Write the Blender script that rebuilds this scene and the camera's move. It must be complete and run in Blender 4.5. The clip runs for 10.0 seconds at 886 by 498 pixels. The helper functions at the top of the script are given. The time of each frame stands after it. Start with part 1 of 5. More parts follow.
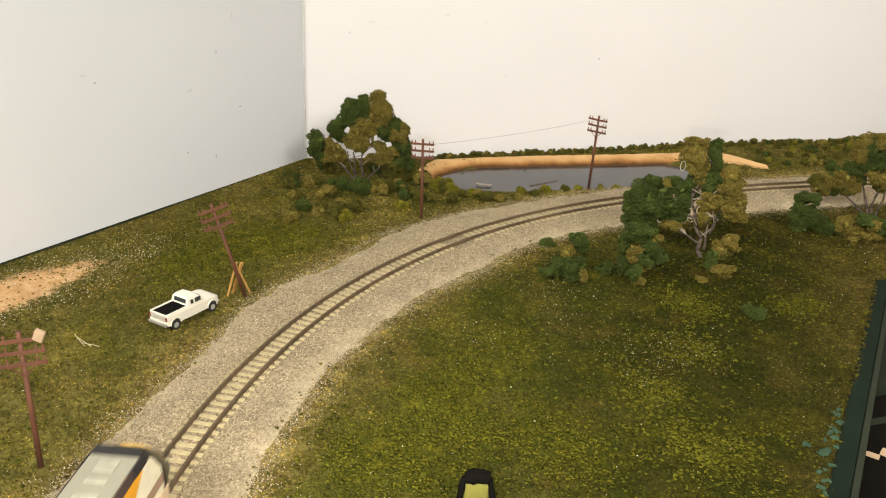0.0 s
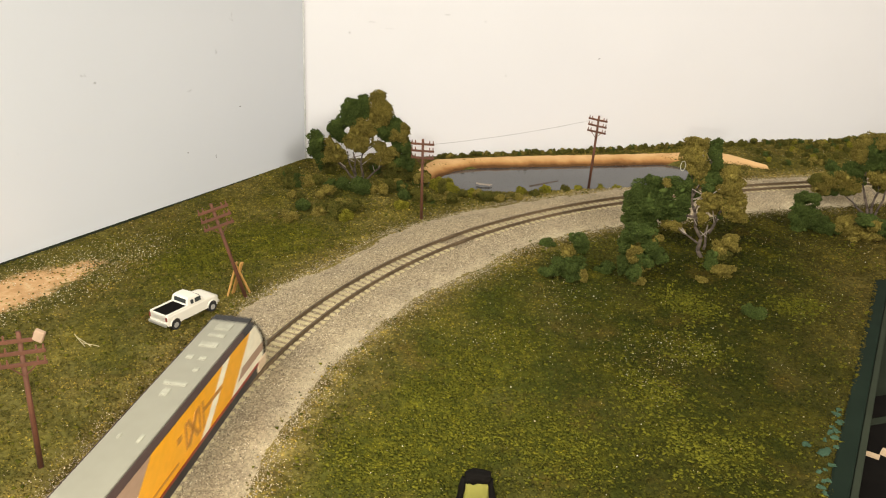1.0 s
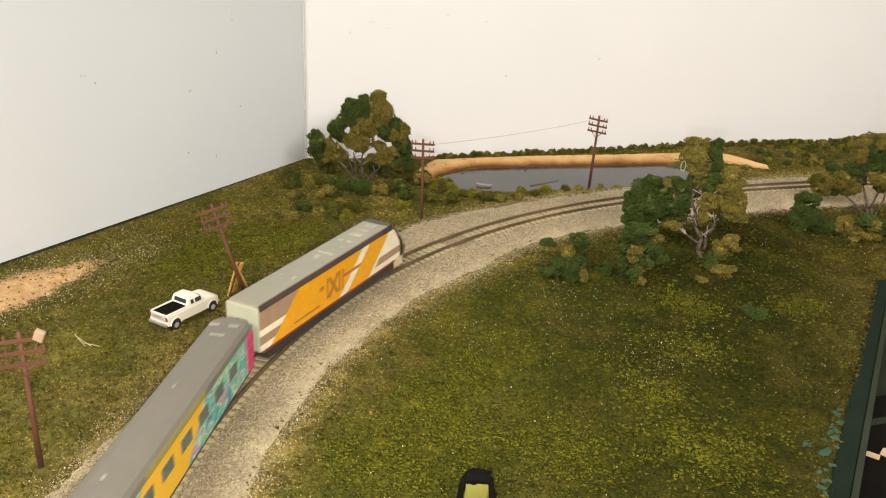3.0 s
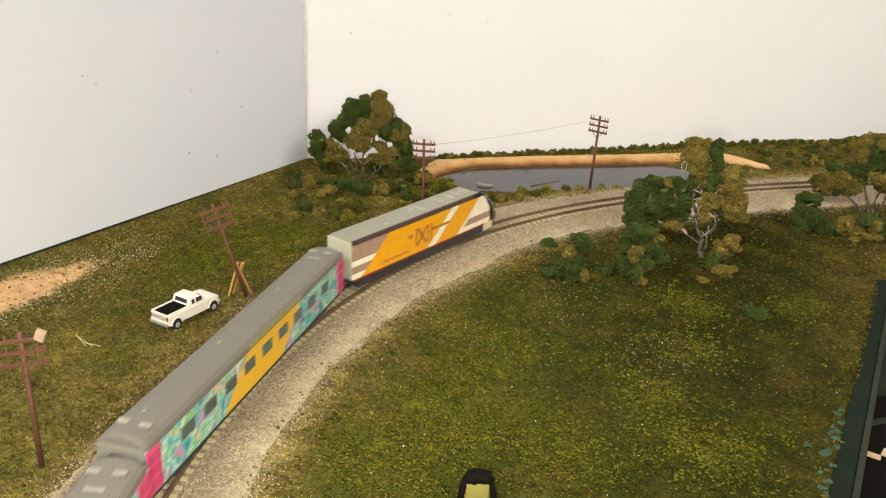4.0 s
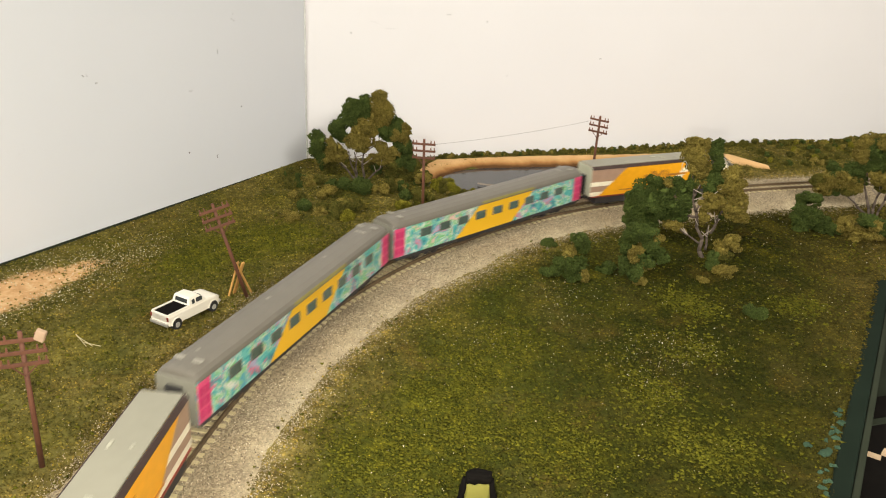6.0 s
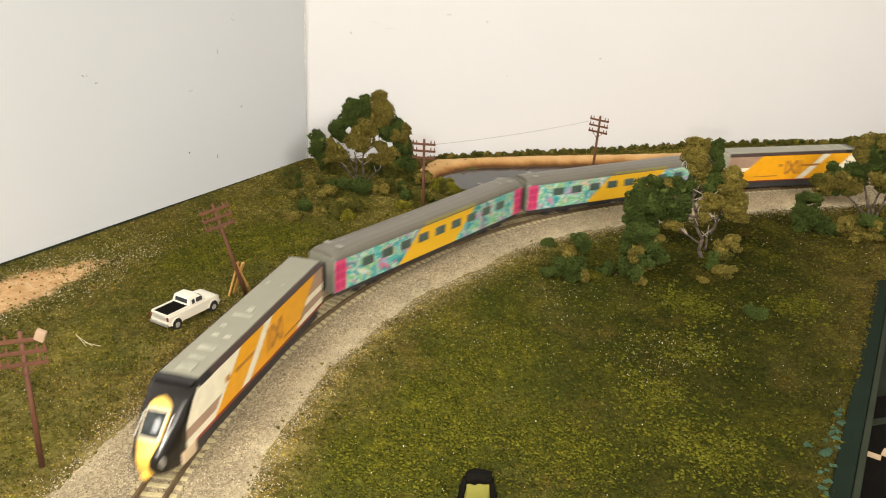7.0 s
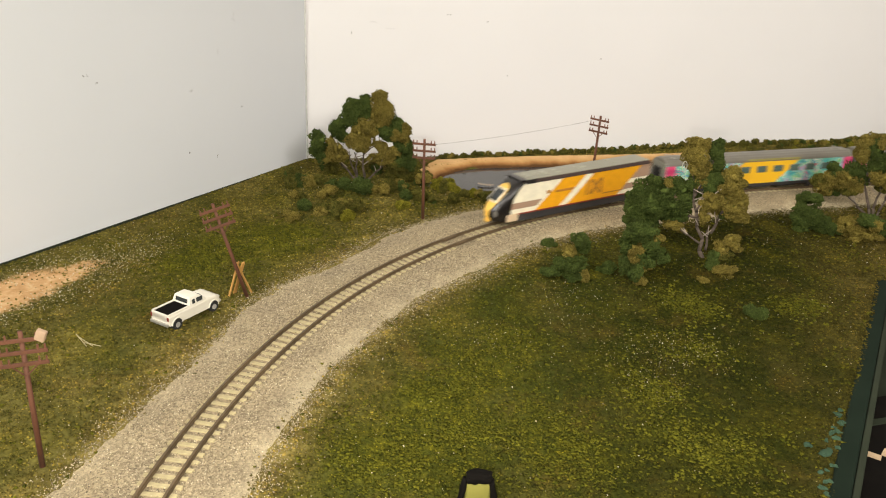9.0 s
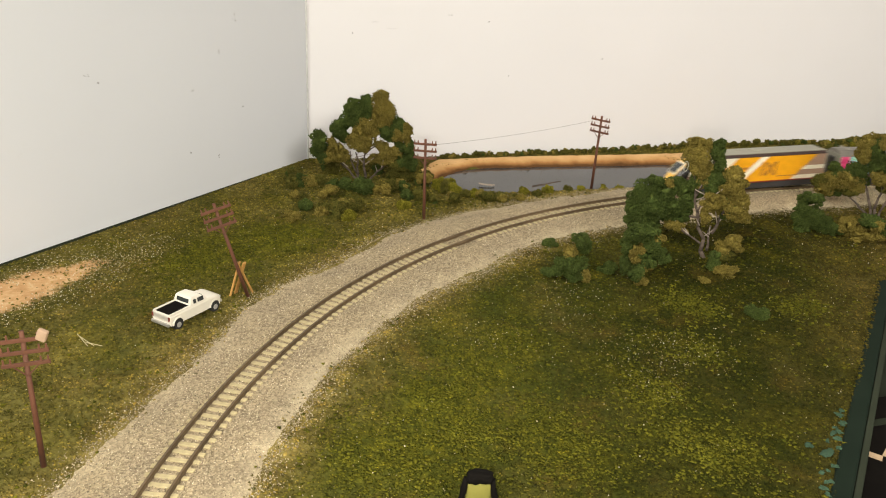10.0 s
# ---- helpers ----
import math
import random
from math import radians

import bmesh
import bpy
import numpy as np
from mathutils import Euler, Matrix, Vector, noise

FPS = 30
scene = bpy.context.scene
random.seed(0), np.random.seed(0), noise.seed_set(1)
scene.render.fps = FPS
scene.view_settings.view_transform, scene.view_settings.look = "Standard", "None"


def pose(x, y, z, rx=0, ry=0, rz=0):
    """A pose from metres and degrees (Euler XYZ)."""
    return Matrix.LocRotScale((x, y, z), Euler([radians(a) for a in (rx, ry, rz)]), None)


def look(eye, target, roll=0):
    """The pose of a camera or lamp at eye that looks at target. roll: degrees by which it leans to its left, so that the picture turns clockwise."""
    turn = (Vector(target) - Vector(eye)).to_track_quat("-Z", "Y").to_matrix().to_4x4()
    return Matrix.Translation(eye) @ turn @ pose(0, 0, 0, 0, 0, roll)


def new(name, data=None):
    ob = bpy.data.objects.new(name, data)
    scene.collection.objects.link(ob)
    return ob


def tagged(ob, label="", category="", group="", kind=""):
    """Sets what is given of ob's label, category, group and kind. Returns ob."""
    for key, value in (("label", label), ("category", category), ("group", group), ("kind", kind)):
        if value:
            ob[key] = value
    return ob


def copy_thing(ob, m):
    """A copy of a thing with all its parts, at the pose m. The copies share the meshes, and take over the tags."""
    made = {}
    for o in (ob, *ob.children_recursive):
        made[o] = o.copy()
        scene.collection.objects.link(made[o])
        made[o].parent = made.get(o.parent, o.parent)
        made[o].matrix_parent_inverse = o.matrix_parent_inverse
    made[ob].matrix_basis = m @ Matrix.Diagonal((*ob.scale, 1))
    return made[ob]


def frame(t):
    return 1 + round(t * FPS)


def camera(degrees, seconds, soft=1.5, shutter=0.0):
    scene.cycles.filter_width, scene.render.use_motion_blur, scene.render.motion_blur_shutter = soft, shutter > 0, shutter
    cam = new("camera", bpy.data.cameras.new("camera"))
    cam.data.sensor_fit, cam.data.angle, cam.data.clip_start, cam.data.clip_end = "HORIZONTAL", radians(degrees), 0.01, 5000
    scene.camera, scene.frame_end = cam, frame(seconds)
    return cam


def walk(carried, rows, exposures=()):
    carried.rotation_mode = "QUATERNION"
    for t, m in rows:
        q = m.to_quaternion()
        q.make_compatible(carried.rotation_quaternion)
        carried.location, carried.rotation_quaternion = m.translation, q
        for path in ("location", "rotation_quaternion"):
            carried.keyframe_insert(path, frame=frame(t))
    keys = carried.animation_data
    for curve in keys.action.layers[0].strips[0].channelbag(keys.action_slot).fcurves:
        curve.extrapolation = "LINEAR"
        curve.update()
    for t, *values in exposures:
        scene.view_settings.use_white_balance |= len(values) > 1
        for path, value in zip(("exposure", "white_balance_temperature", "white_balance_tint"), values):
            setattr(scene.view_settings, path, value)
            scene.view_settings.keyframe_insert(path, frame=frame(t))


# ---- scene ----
# N-gauge model railway (1:160), 9 mm gauge; rail top is z = 0, metres.
MM = 0.001
EYE = Vector((0.0, 0.0, 0.1848))
PITCH, ROLL = 22.43, 2.97
cam = camera(56.8, 10.0, soft=1.1, shutter=0.8)


def aim(turn):
    a = radians(turn)
    way = Vector((-math.sin(a) * math.cos(radians(PITCH)), math.cos(a) * math.cos(radians(PITCH)), -math.sin(radians(PITCH))))
    return look(EYE, EYE + way, ROLL)


walk(cam, [(0.0, aim(-0.10)), (2.5, aim(-0.10)), (4.0, aim(-0.02)), (7.0, aim(-0.01)), (9.5, aim(0.03)), (10.0, aim(0.09))],
     exposures=[(0.0, 0.0), (5.5, 0.0), (7.5, -0.04), (10.0, -0.09)])

# ---- light ----
world = bpy.data.worlds.new("room_air")
world.use_nodes = True
scene.world = world
world.node_tree.nodes["Background"].inputs[0].default_value = (1.0, 0.93, 0.84, 1)
world.node_tree.nodes["Background"].inputs[1].default_value = 0.05


def area_lamp(name, place, target, sx, sy, watts, colour):
    d = bpy.data.lights.new(name, "AREA")
    d.shape, d.size, d.size_y, d.energy, d.color = "RECTANGLE", sx, sy, watts, colour
    ob = new(name, d)
    ob.matrix_world = look(place, target)
    return ob


WARM = (1.0, 0.945, 0.86)
area_lamp("room_lamp", (-0.80, -0.75, 1.12), (-0.2, 0.2, 0), 1.0, 0.5, 32.5, WARM)
area_lamp("room_lamp", (0.90, -1.15, 1.05), (0.2, 0.2, 0), 1.0, 0.5, 25.5, WARM)
# the torch of the filming phone, just under the lens, which throws the faint shadows on the backdrop
torch = bpy.data.lights.new("phone_torch", "POINT")
torch.energy, torch.shadow_soft_size, torch.color = 3.4, 0.003, (1.0, 0.94, 0.80)
new("phone_torch", torch).location = EYE + Vector((-0.003, -0.004, -0.017))


# ---- materials ----
def nodes_of(name, rough=0.8, metal=0.0):
    m = bpy.data.materials.new(name)
    m.use_nodes = True
    nt = m.node_tree
    b = nt.nodes["Principled BSDF"]
    b.inputs["Roughness"].default_value = rough
    b.inputs["Metallic"].default_value = metal
    if rough >= 0.9:
        b.inputs["Specular IOR Level"].default_value = 0.08
    return m, nt, b


def ramp(nt, fac, stops, constant=False):
    r = nt.nodes.new("ShaderNodeValToRGB")
    if constant:
        r.color_ramp.interpolation = "CONSTANT"
    e = r.color_ramp.elements
    while len(e) < len(stops):
        e.new(0.5)
    for el, (p, c) in zip(e, stops):
        el.position, el.color = p, (*c, 1)
    nt.links.new(fac, r.inputs[0])
    return r.outputs[0]


def noise_at(nt, scale, detail=4, rough=0.6, space="world"):
    n = nt.nodes.new("ShaderNodeTexNoise")
    n.inputs["Scale"].default_value, n.inputs["Detail"].default_value, n.inputs["Roughness"].default_value = scale, detail, rough
    if space == "world":
        g = nt.nodes.new("ShaderNodeNewGeometry")
        nt.links.new(g.outputs["Position"], n.inputs["Vector"])
    else:
        g = nt.nodes.new("ShaderNodeTexCoord")
        nt.links.new(g.outputs["Object"], n.inputs["Vector"])
    return n.outputs[0]


def mix(nt, fac, a, b, kind="MIX"):
    x = nt.nodes.new("ShaderNodeMix")
    x.data_type, x.blend_type = "RGBA", kind
    for sock, v in ((x.inputs[0], fac), (x.inputs[6], a), (x.inputs[7], b)):
        if isinstance(v, bpy.types.NodeSocket):
            nt.links.new(v, sock)
        elif isinstance(v, tuple):
            sock.default_value = (*v, 1)
        else:
            sock.default_value = v
    return x.outputs[2]


def calc(nt, op, a, b=None, c=None):
    x = nt.nodes.new("ShaderNodeMath")
    x.operation = op
    for sock, v in zip(x.inputs, (a, b, c)):
        if isinstance(v, bpy.types.NodeSocket):
            nt.links.new(v, sock)
        elif v is not None:
            sock.default_value = v
    return x.outputs[0]


def bump(nt, b, fac, strength, dist):
    x = nt.nodes.new("ShaderNodeBump")
    x.inputs["Strength"].default_value, x.inputs["Distance"].default_value = strength, dist
    nt.links.new(fac, x.inputs["Height"])
    nt.links.new(x.outputs[0], b.inputs["Normal"])


def island(nt):
    g = nt.nodes.new("ShaderNodeNewGeometry")
    return g.outputs["Random Per Island"]


def plain(name, colour, rough=0.6, metal=0.0, vary=0.25, scale=300.0, relief=0.15):
    """Paint, plastic or wood: one colour with small-scale and broad wear."""
    m, nt, b = nodes_of(name, rough, metal)
    dark = tuple(c * (1 - vary) for c in colour)
    light = tuple(min(1, c * (1 + vary)) for c in colour)
    fine, broad = noise_at(nt, scale, 3, 0.6, "object"), noise_at(nt, scale / 8, 2, 0.5, "object")
    col = ramp(nt, fine, [(0.3, dark), (0.7, light)])
    nt.links.new(mix(nt, 0.5, col, ramp(nt, broad, [(0.35, dark), (0.65, light)])), b.inputs["Base Color"])
    bump(nt, b, fine, relief, 0.0002)
    return m


def turf_colour(nt, jitter):
    """Dyed foam turf: dark green, yellow-green and brown drifts, drier beside the stone bed."""
    drift = noise_at(nt, 26, 8, 0.72)
    c = ramp(nt, drift, [(0.30, (0.120, 0.086, 0.020)), (0.40, (0.082, 0.072, 0.013)), (0.48, (0.044, 0.052, 0.008)),
                         (0.56, (0.070, 0.070, 0.009)), (0.66, (0.130, 0.116, 0.014))])
    at = nt.nodes.new("ShaderNodeAttribute")
    at.attribute_name = "dry"
    brown = ramp(nt, noise_at(nt, 70, 6, 0.7), [(0.35, (0.120, 0.091, 0.026)), (0.5, (0.188, 0.146, 0.043)), (0.66, (0.285, 0.226, 0.072))])
    c = mix(nt, at.outputs["Fac"], c, brown)
    lush = nt.nodes.new("ShaderNodeAttribute")
    lush.attribute_name = "lush"
    fresh = ramp(nt, noise_at(nt, 190, 5, 0.7), [(0.36, (0.045, 0.052, 0.007)), (0.50, (0.092, 0.092, 0.010)), (0.64, (0.165, 0.152, 0.013))])
    c = mix(nt, lush.outputs["Fac"], c, fresh)
    # deep: about halves the turf colour towards the right, inside the curve
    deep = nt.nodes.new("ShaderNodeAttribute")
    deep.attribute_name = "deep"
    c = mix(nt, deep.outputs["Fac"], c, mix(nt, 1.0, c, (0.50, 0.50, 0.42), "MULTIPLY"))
    grain = noise_at(nt, 420, 3, 0.7)
    c = mix(nt, 1.0, c, ramp(nt, grain, [(0.3, (0.6, 0.6, 0.6)), (0.7, (1.4, 1.4, 1.4))]), "MULTIPLY")
    if jitter:
        c = mix(nt, 1.0, c, ramp(nt, island(nt), [(0.0, (0.62, 0.64, 0.56)), (0.8, (1.35, 1.3, 1.1)), (1.0, (2.4, 2.1, 1.5))]), "MULTIPLY")
    return c


def spot_mask(nt, x, y, rx, ry, turn):
    """1 inside a ragged ellipse on the ground, 0 outside."""
    g = nt.nodes.new("ShaderNodeNewGeometry")
    mp = nt.nodes.new("ShaderNodeMapping")
    mp.vector_type = "TEXTURE"
    mp.inputs["Location"].default_value = (x, y, 0)
    mp.inputs["Rotation"].default_value = (0, 0, radians(turn))
    mp.inputs["Scale"].default_value = (rx, ry, 1)
    nt.links.new(g.outputs["Position"], mp.inputs["Vector"])
    s = nt.nodes.new("ShaderNodeSeparateXYZ")
    nt.links.new(mp.outputs[0], s.inputs[0])
    d = calc(nt, "SQRT", calc(nt, "ADD", calc(nt, "POWER", s.outputs[0], 2.0), calc(nt, "POWER", s.outputs[1], 2.0)))
    d = calc(nt, "ADD", d, calc(nt, "MULTIPLY", calc(nt, "SUBTRACT", noise_at(nt, 130, 6, 0.75), 0.5), 1.3))
    return ramp(nt, d, [(0.7, (1, 1, 1)), (1.1, (0, 0, 0))])


def ground_material():
    m, nt, b = nodes_of("turf_ground", 0.95)
    c = turf_colour(nt, False)
    sand = ramp(nt, noise_at(nt, 160, 4, 0.7), [(0.3, (0.40, 0.225, 0.095)), (0.55, (0.56, 0.35, 0.17)), (0.75, (0.64, 0.49, 0.30))])
    for x, y, rx, ry, turn in ((-0.2215, 0.3625, 0.054, 0.0205, 60), (-0.1990, 0.3980, 0.026, 0.0110, 66)):
        c = mix(nt, spot_mask(nt, x, y, rx, ry, turn), c, sand)
    nt.links.new(c, b.inputs["Base Color"])
    bump(nt, b, noise_at(nt, 500, 3, 0.7), 0.7, 0.0006)
    return m


def turf_material():
    m, nt, b = nodes_of("foam_turf", 0.95)
    nt.links.new(turf_colour(nt, True), b.inputs["Base Color"])
    return m


def grain_material(name, stops, rough=0.9):
    m, nt, b = nodes_of(name, rough)
    c = mix(nt, 1.0, ramp(nt, island(nt), stops), ramp(nt, noise_at(nt, 60, 3), [(0.3, (0.82, 0.82, 0.82)), (0.7, (1.1, 1.1, 1.1))]), "MULTIPLY")
    nt.links.new(c, b.inputs["Base Color"])
    return m


def ballast_material():
    m, nt, b = nodes_of("ballast_bed", 0.95)
    v = nt.nodes.new("ShaderNodeTexVoronoi")
    v.inputs["Scale"].default_value = 1300
    g = nt.nodes.new("ShaderNodeNewGeometry")
    nt.links.new(g.outputs["Position"], v.inputs["Vector"])
    c = ramp(nt, v.outputs["Color"], [(0.1, (0.20, 0.163, 0.108)), (0.5, (0.345, 0.283, 0.188)), (0.9, (0.49, 0.407, 0.27))])
    c = mix(nt, 1.0, c, ramp(nt, noise_at(nt, 45, 4), [(0.3, (0.85, 0.84, 0.84)), (0.7, (1.1, 1.08, 1.02))]), "MULTIPLY")
    dust = nt.nodes.new("ShaderNodeAttribute")
    dust.attribute_name = "dust"
    f = calc(nt, "MULTIPLY", dust.outputs["Fac"], ramp(nt, noise_at(nt, 90, 6, 0.7), [(0.35, (0.1, 0.1, 0.1)), (0.6, (1, 1, 1))]))
    c = mix(nt, f, c, (0.60, 0.51, 0.34))
    nt.links.new(c, b.inputs["Base Color"])
    bump(nt, b, v.outputs["Distance"], 0.8, 0.0005)
    return m


def foliage_material(name, dark, light):
    m, nt, b = nodes_of(name, 0.9)
    c = ramp(nt, island(nt), [(0.0, dark), (1.0, light)])
    c = mix(nt, 1.0, c, ramp(nt, noise_at(nt, 120, 3), [(0.3, (0.7, 0.7, 0.7)), (0.7, (1.25, 1.25, 1.2))]), "MULTIPLY")
    nt.links.new(c, b.inputs["Base Color"])
    return m


def wall_material(name, colour):
    m, nt, b = nodes_of(name, 0.7)
    c = ramp(nt, noise_at(nt, 5, 3), [(0.3, tuple(v * 0.96 for v in colour)), (0.7, colour)])
    n = noise_at(nt, 38, 6, 0.75)
    c = mix(nt, ramp(nt, n, [(0.68, (0, 0, 0)), (0.78, (0.10, 0.10, 0.10))]), c, (0.40, 0.38, 0.36))
    nt.links.new(c, b.inputs["Base Color"])
    bump(nt, b, noise_at(nt, 250, 3), 0.05, 0.0005)
    return m


def water_material():
    m, nt, b = nodes_of("pond_resin", 0.10)
    b.inputs["Specular IOR Level"].default_value = 0.28
    c = ramp(nt, noise_at(nt, 60, 3), [(0.3, (0.03, 0.032, 0.034)), (0.7, (0.065, 0.065, 0.065))])
    nt.links.new(c, b.inputs["Base Color"])
    bump(nt, b, noise_at(nt, 200, 2), 0.05, 0.0004)
    return m


def bank_material():
    m, nt, b = nodes_of("sand_bank", 0.95)
    g = nt.nodes.new("ShaderNodeNewGeometry")
    s = nt.nodes.new("ShaderNodeSeparateXYZ")
    nt.links.new(g.outputs["Position"], s.inputs[0])
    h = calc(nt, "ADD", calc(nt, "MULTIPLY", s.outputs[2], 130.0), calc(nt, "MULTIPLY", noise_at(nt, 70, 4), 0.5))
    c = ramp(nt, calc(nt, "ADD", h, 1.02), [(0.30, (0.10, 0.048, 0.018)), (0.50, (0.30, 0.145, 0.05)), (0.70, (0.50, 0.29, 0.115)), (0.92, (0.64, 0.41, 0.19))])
    nt.links.new(c, b.inputs["Base Color"])
    bump(nt, b, noise_at(nt, 400, 4), 0.5, 0.0006)
    return m


def side_coordinate(nt, lean, mid):
    """Place along the car, slanted with height; the slant leans the other way on the other side."""
    t = nt.nodes.new("ShaderNodeTexCoord")
    s = nt.nodes.new("ShaderNodeSeparateXYZ")
    nt.links.new(t.outputs["Object"], s.inputs[0])
    side = calc(nt, "SIGN", s.outputs[1])
    up = calc(nt, "MULTIPLY", calc(nt, "SUBTRACT", s.outputs[2], mid), lean)
    return calc(nt, "ADD", s.outputs[0], calc(nt, "MULTIPLY", side, up)), s


ORANGE, CREAM, MAUVE = (0.86, 0.39, 0.012), (0.90, 0.83, 0.64), (0.40, 0.26, 0.18)


def loco_material():
    m, nt, b = nodes_of("loco_livery", 0.35)
    v0, s = side_coordinate(nt, 1.15, 0.018)
    # the pattern sits further forward on the right flank than on the left
    v = calc(nt, "ADD", calc(nt, "MULTIPLY_ADD", calc(nt, "SIGN", s.outputs[1]), 0.0048, 0.0102), v0)
    u, u0 = calc(nt, "MULTIPLY_ADD", v, 1 / 0.15, 0.5), calc(nt, "MULTIPLY_ADD", v0, 1 / 0.15, 0.5)
    main = ramp(nt, u, [(0.0, ORANGE), (0.575, CREAM), (0.625, ORANGE), (0.76, CREAM)], True)
    zz = s.outputs[2]
    # cream and mauve stripes along the flank towards each end
    band = ramp(nt, calc(nt, "MULTIPLY", zz, 1 / 0.03), [(0.0, (1, 1, 1)), (0.36, (0, 0, 0)), (0.50, (1, 1, 1)), (0.60, (0, 0, 0))], True)
    ends = calc(nt, "MAXIMUM", ramp(nt, u0, [(0.0, (1, 1, 1)), (0.175, (0, 0, 0))], True), ramp(nt, u, [(0.0, (0, 0, 0)), (0.78, (1, 1, 1))], True))
    cream_end = mix(nt, band, MAUVE, CREAM)
    top_cream = ramp(nt, calc(nt, "MULTIPLY", zz, 1 / 0.03), [(0.0, (0, 0, 0)), (0.50, (1, 1, 1))], True)
    front = ramp(nt, u, [(0.0, (0, 0, 0)), (0.5, (1, 1, 1))], True)
    cream_end = mix(nt, calc(nt, "MULTIPLY", top_cream, front), cream_end, CREAM)
    c = mix(nt, ends, main, cream_end)
    c = mix(nt, 1.0, c, ramp(nt, noise_at(nt, 250, 3, 0.6, "object"), [(0.3, (0.88, 0.88, 0.88)), (0.7, (1.04, 1.04, 1.04))]), "MULTIPLY")
    nt.links.new(c, b.inputs["Base Color"])
    return m


def coach_material():
    m, nt, b = nodes_of("coach_mural", 0.4)
    t = nt.nodes.new("ShaderNodeTexCoord")
    info = nt.nodes.new("ShaderNodeObjectInfo")
    vec = nt.nodes.new("ShaderNodeVectorMath")
    vec.operation = "ADD"
    nt.links.new(t.outputs["Object"], vec.inputs[0])
    nt.links.new(info.outputs["Random"], vec.inputs[1])
    w = nt.nodes.new("ShaderNodeTexNoise")
    w.inputs["Scale"].default_value, w.inputs["Detail"].default_value, w.inputs["Distortion"].default_value = 135, 5, 1.2
    nt.links.new(vec.outputs[0], w.inputs["Vector"])
    sp = nt.nodes.new("ShaderNodeSeparateColor")
    nt.links.new(w.outputs["Color"], sp.inputs[0])
    a = ramp(nt, sp.outputs[0], [(0.0, (0.03, 0.17, 0.22)), (0.38, (0.05, 0.34, 0.34)), (0.45, (0.13, 0.46, 0.42)), (0.52, (0.62, 0.70, 0.58)), (0.555, (0.16, 0.46, 0.18)), (0.64, (0.70, 0.45, 0.40))], True)
    bcol = ramp(nt, sp.outputs[1], [(0.0, (0.08, 0.32, 0.42)), (0.40, (0.22, 0.50, 0.24)), (0.47, (0.66, 0.66, 0.58)), (0.52, (0.05, 0.36, 0.40)), (0.57, (0.66, 0.14, 0.22)), (0.61, (0.36, 0.36, 0.50))], True)
    c = mix(nt, ramp(nt, sp.outputs[2], [(0.49, (0, 0, 0)), (0.54, (1, 1, 1))]), a, bcol)
    v, s = side_coordinate(nt, 1.1, 0.015)
    u = calc(nt, "MULTIPLY_ADD", v, 1 / 0.18, 0.5)
    yellow = ramp(nt, u, [(0.0, (0, 0, 0)), (0.355, (1, 1, 1)), (0.63, (0, 0, 0))], True)
    c = mix(nt, yellow, c, (0.80, 0.45, 0.02))
    nt.links.new(c, b.inputs["Base Color"])
    return m


def glass_material():
    m, nt, b = nodes_of("tinted_glass", 0.08)
    nt.links.new(ramp(nt, noise_at(nt, 200, 2), [(0.3, (0.015, 0.02, 0.022)), (0.7, (0.05, 0.055, 0.055))]), b.inputs["Base Color"])
    return m


M_GROUND, M_TURF, M_BALLAST = ground_material(), turf_material(), ballast_material()
M_STONE = grain_material("ballast_stone", [(0.0, (0.105, 0.085, 0.058)), (0.20, (0.275, 0.225, 0.150)), (0.65, (0.40, 0.332, 0.222)), (0.88, (0.57, 0.48, 0.32)), (1.0, (0.80, 0.71, 0.52))])
M_FLECK = grain_material("pale_flecks", [(0.0, (0.26, 0.20, 0.08)), (0.5, (0.45, 0.37, 0.20)), (0.8, (0.62, 0.55, 0.38)), (1.0, (0.80, 0.76, 0.62))])
M_LEAF_DARK = foliage_material("dark_green_foam", (0.036, 0.055, 0.013), (0.086, 0.112, 0.026))
M_LEAF_OLIVE = foliage_material("olive_foam", (0.120, 0.094, 0.019), (0.255, 0.202, 0.048))
M_LEAF_MID = foliage_material("mossy_foam", (0.050, 0.052, 0.010), (0.130, 0.115, 0.024))
M_LEAF_LIME = foliage_material("yellow_green_foam", (0.10, 0.095, 0.009), (0.23, 0.205, 0.024))
M_FLAKE = foliage_material("yellow_green_flakes", (0.050, 0.054, 0.006), (0.135, 0.126, 0.012))
M_BARK = plain("tree_bark", (0.085, 0.062, 0.045), 0.85, 0, 0.5, 500, 0.6)
M_TWIG = plain("pale_twig", (0.30, 0.25, 0.20), 0.85, 0, 0.4, 600, 0.5)
# the left board's dimmer, cooler light is put into its base colour
M_WALL_A = wall_material("shaded_white_board", (0.72, 0.738, 0.772))
M_WALL_B = wall_material("white_board", (0.79, 0.775, 0.78))
M_ROOM = wall_material("room_paint", (0.60, 0.58, 0.54))
M_CEIL = wall_material("ceiling_paint", (0.80, 0.78, 0.74))
M_FLOOR = plain("room_floor", (0.20, 0.15, 0.11), 0.7, 0, 0.3, 12)
M_SMUDGE = plain("dark_scuff", (0.12, 0.11, 0.10), 0.9)
M_WATER, M_BANK = water_material(), bank_material()
M_RAIL = plain("rail_rust", (0.125, 0.085, 0.045), 0.6, 0.15, 0.35, 300)
M_TIE = plain("sleeper_cream", (0.44, 0.37, 0.205), 0.85, 0, 0.3, 400, 0.4)
M_POLE = plain("pole_brown", (0.115, 0.042, 0.020), 0.75, 0, 0.3, 300)
M_INSUL = plain("insulator_brown", (0.15, 0.06, 0.035), 0.4)
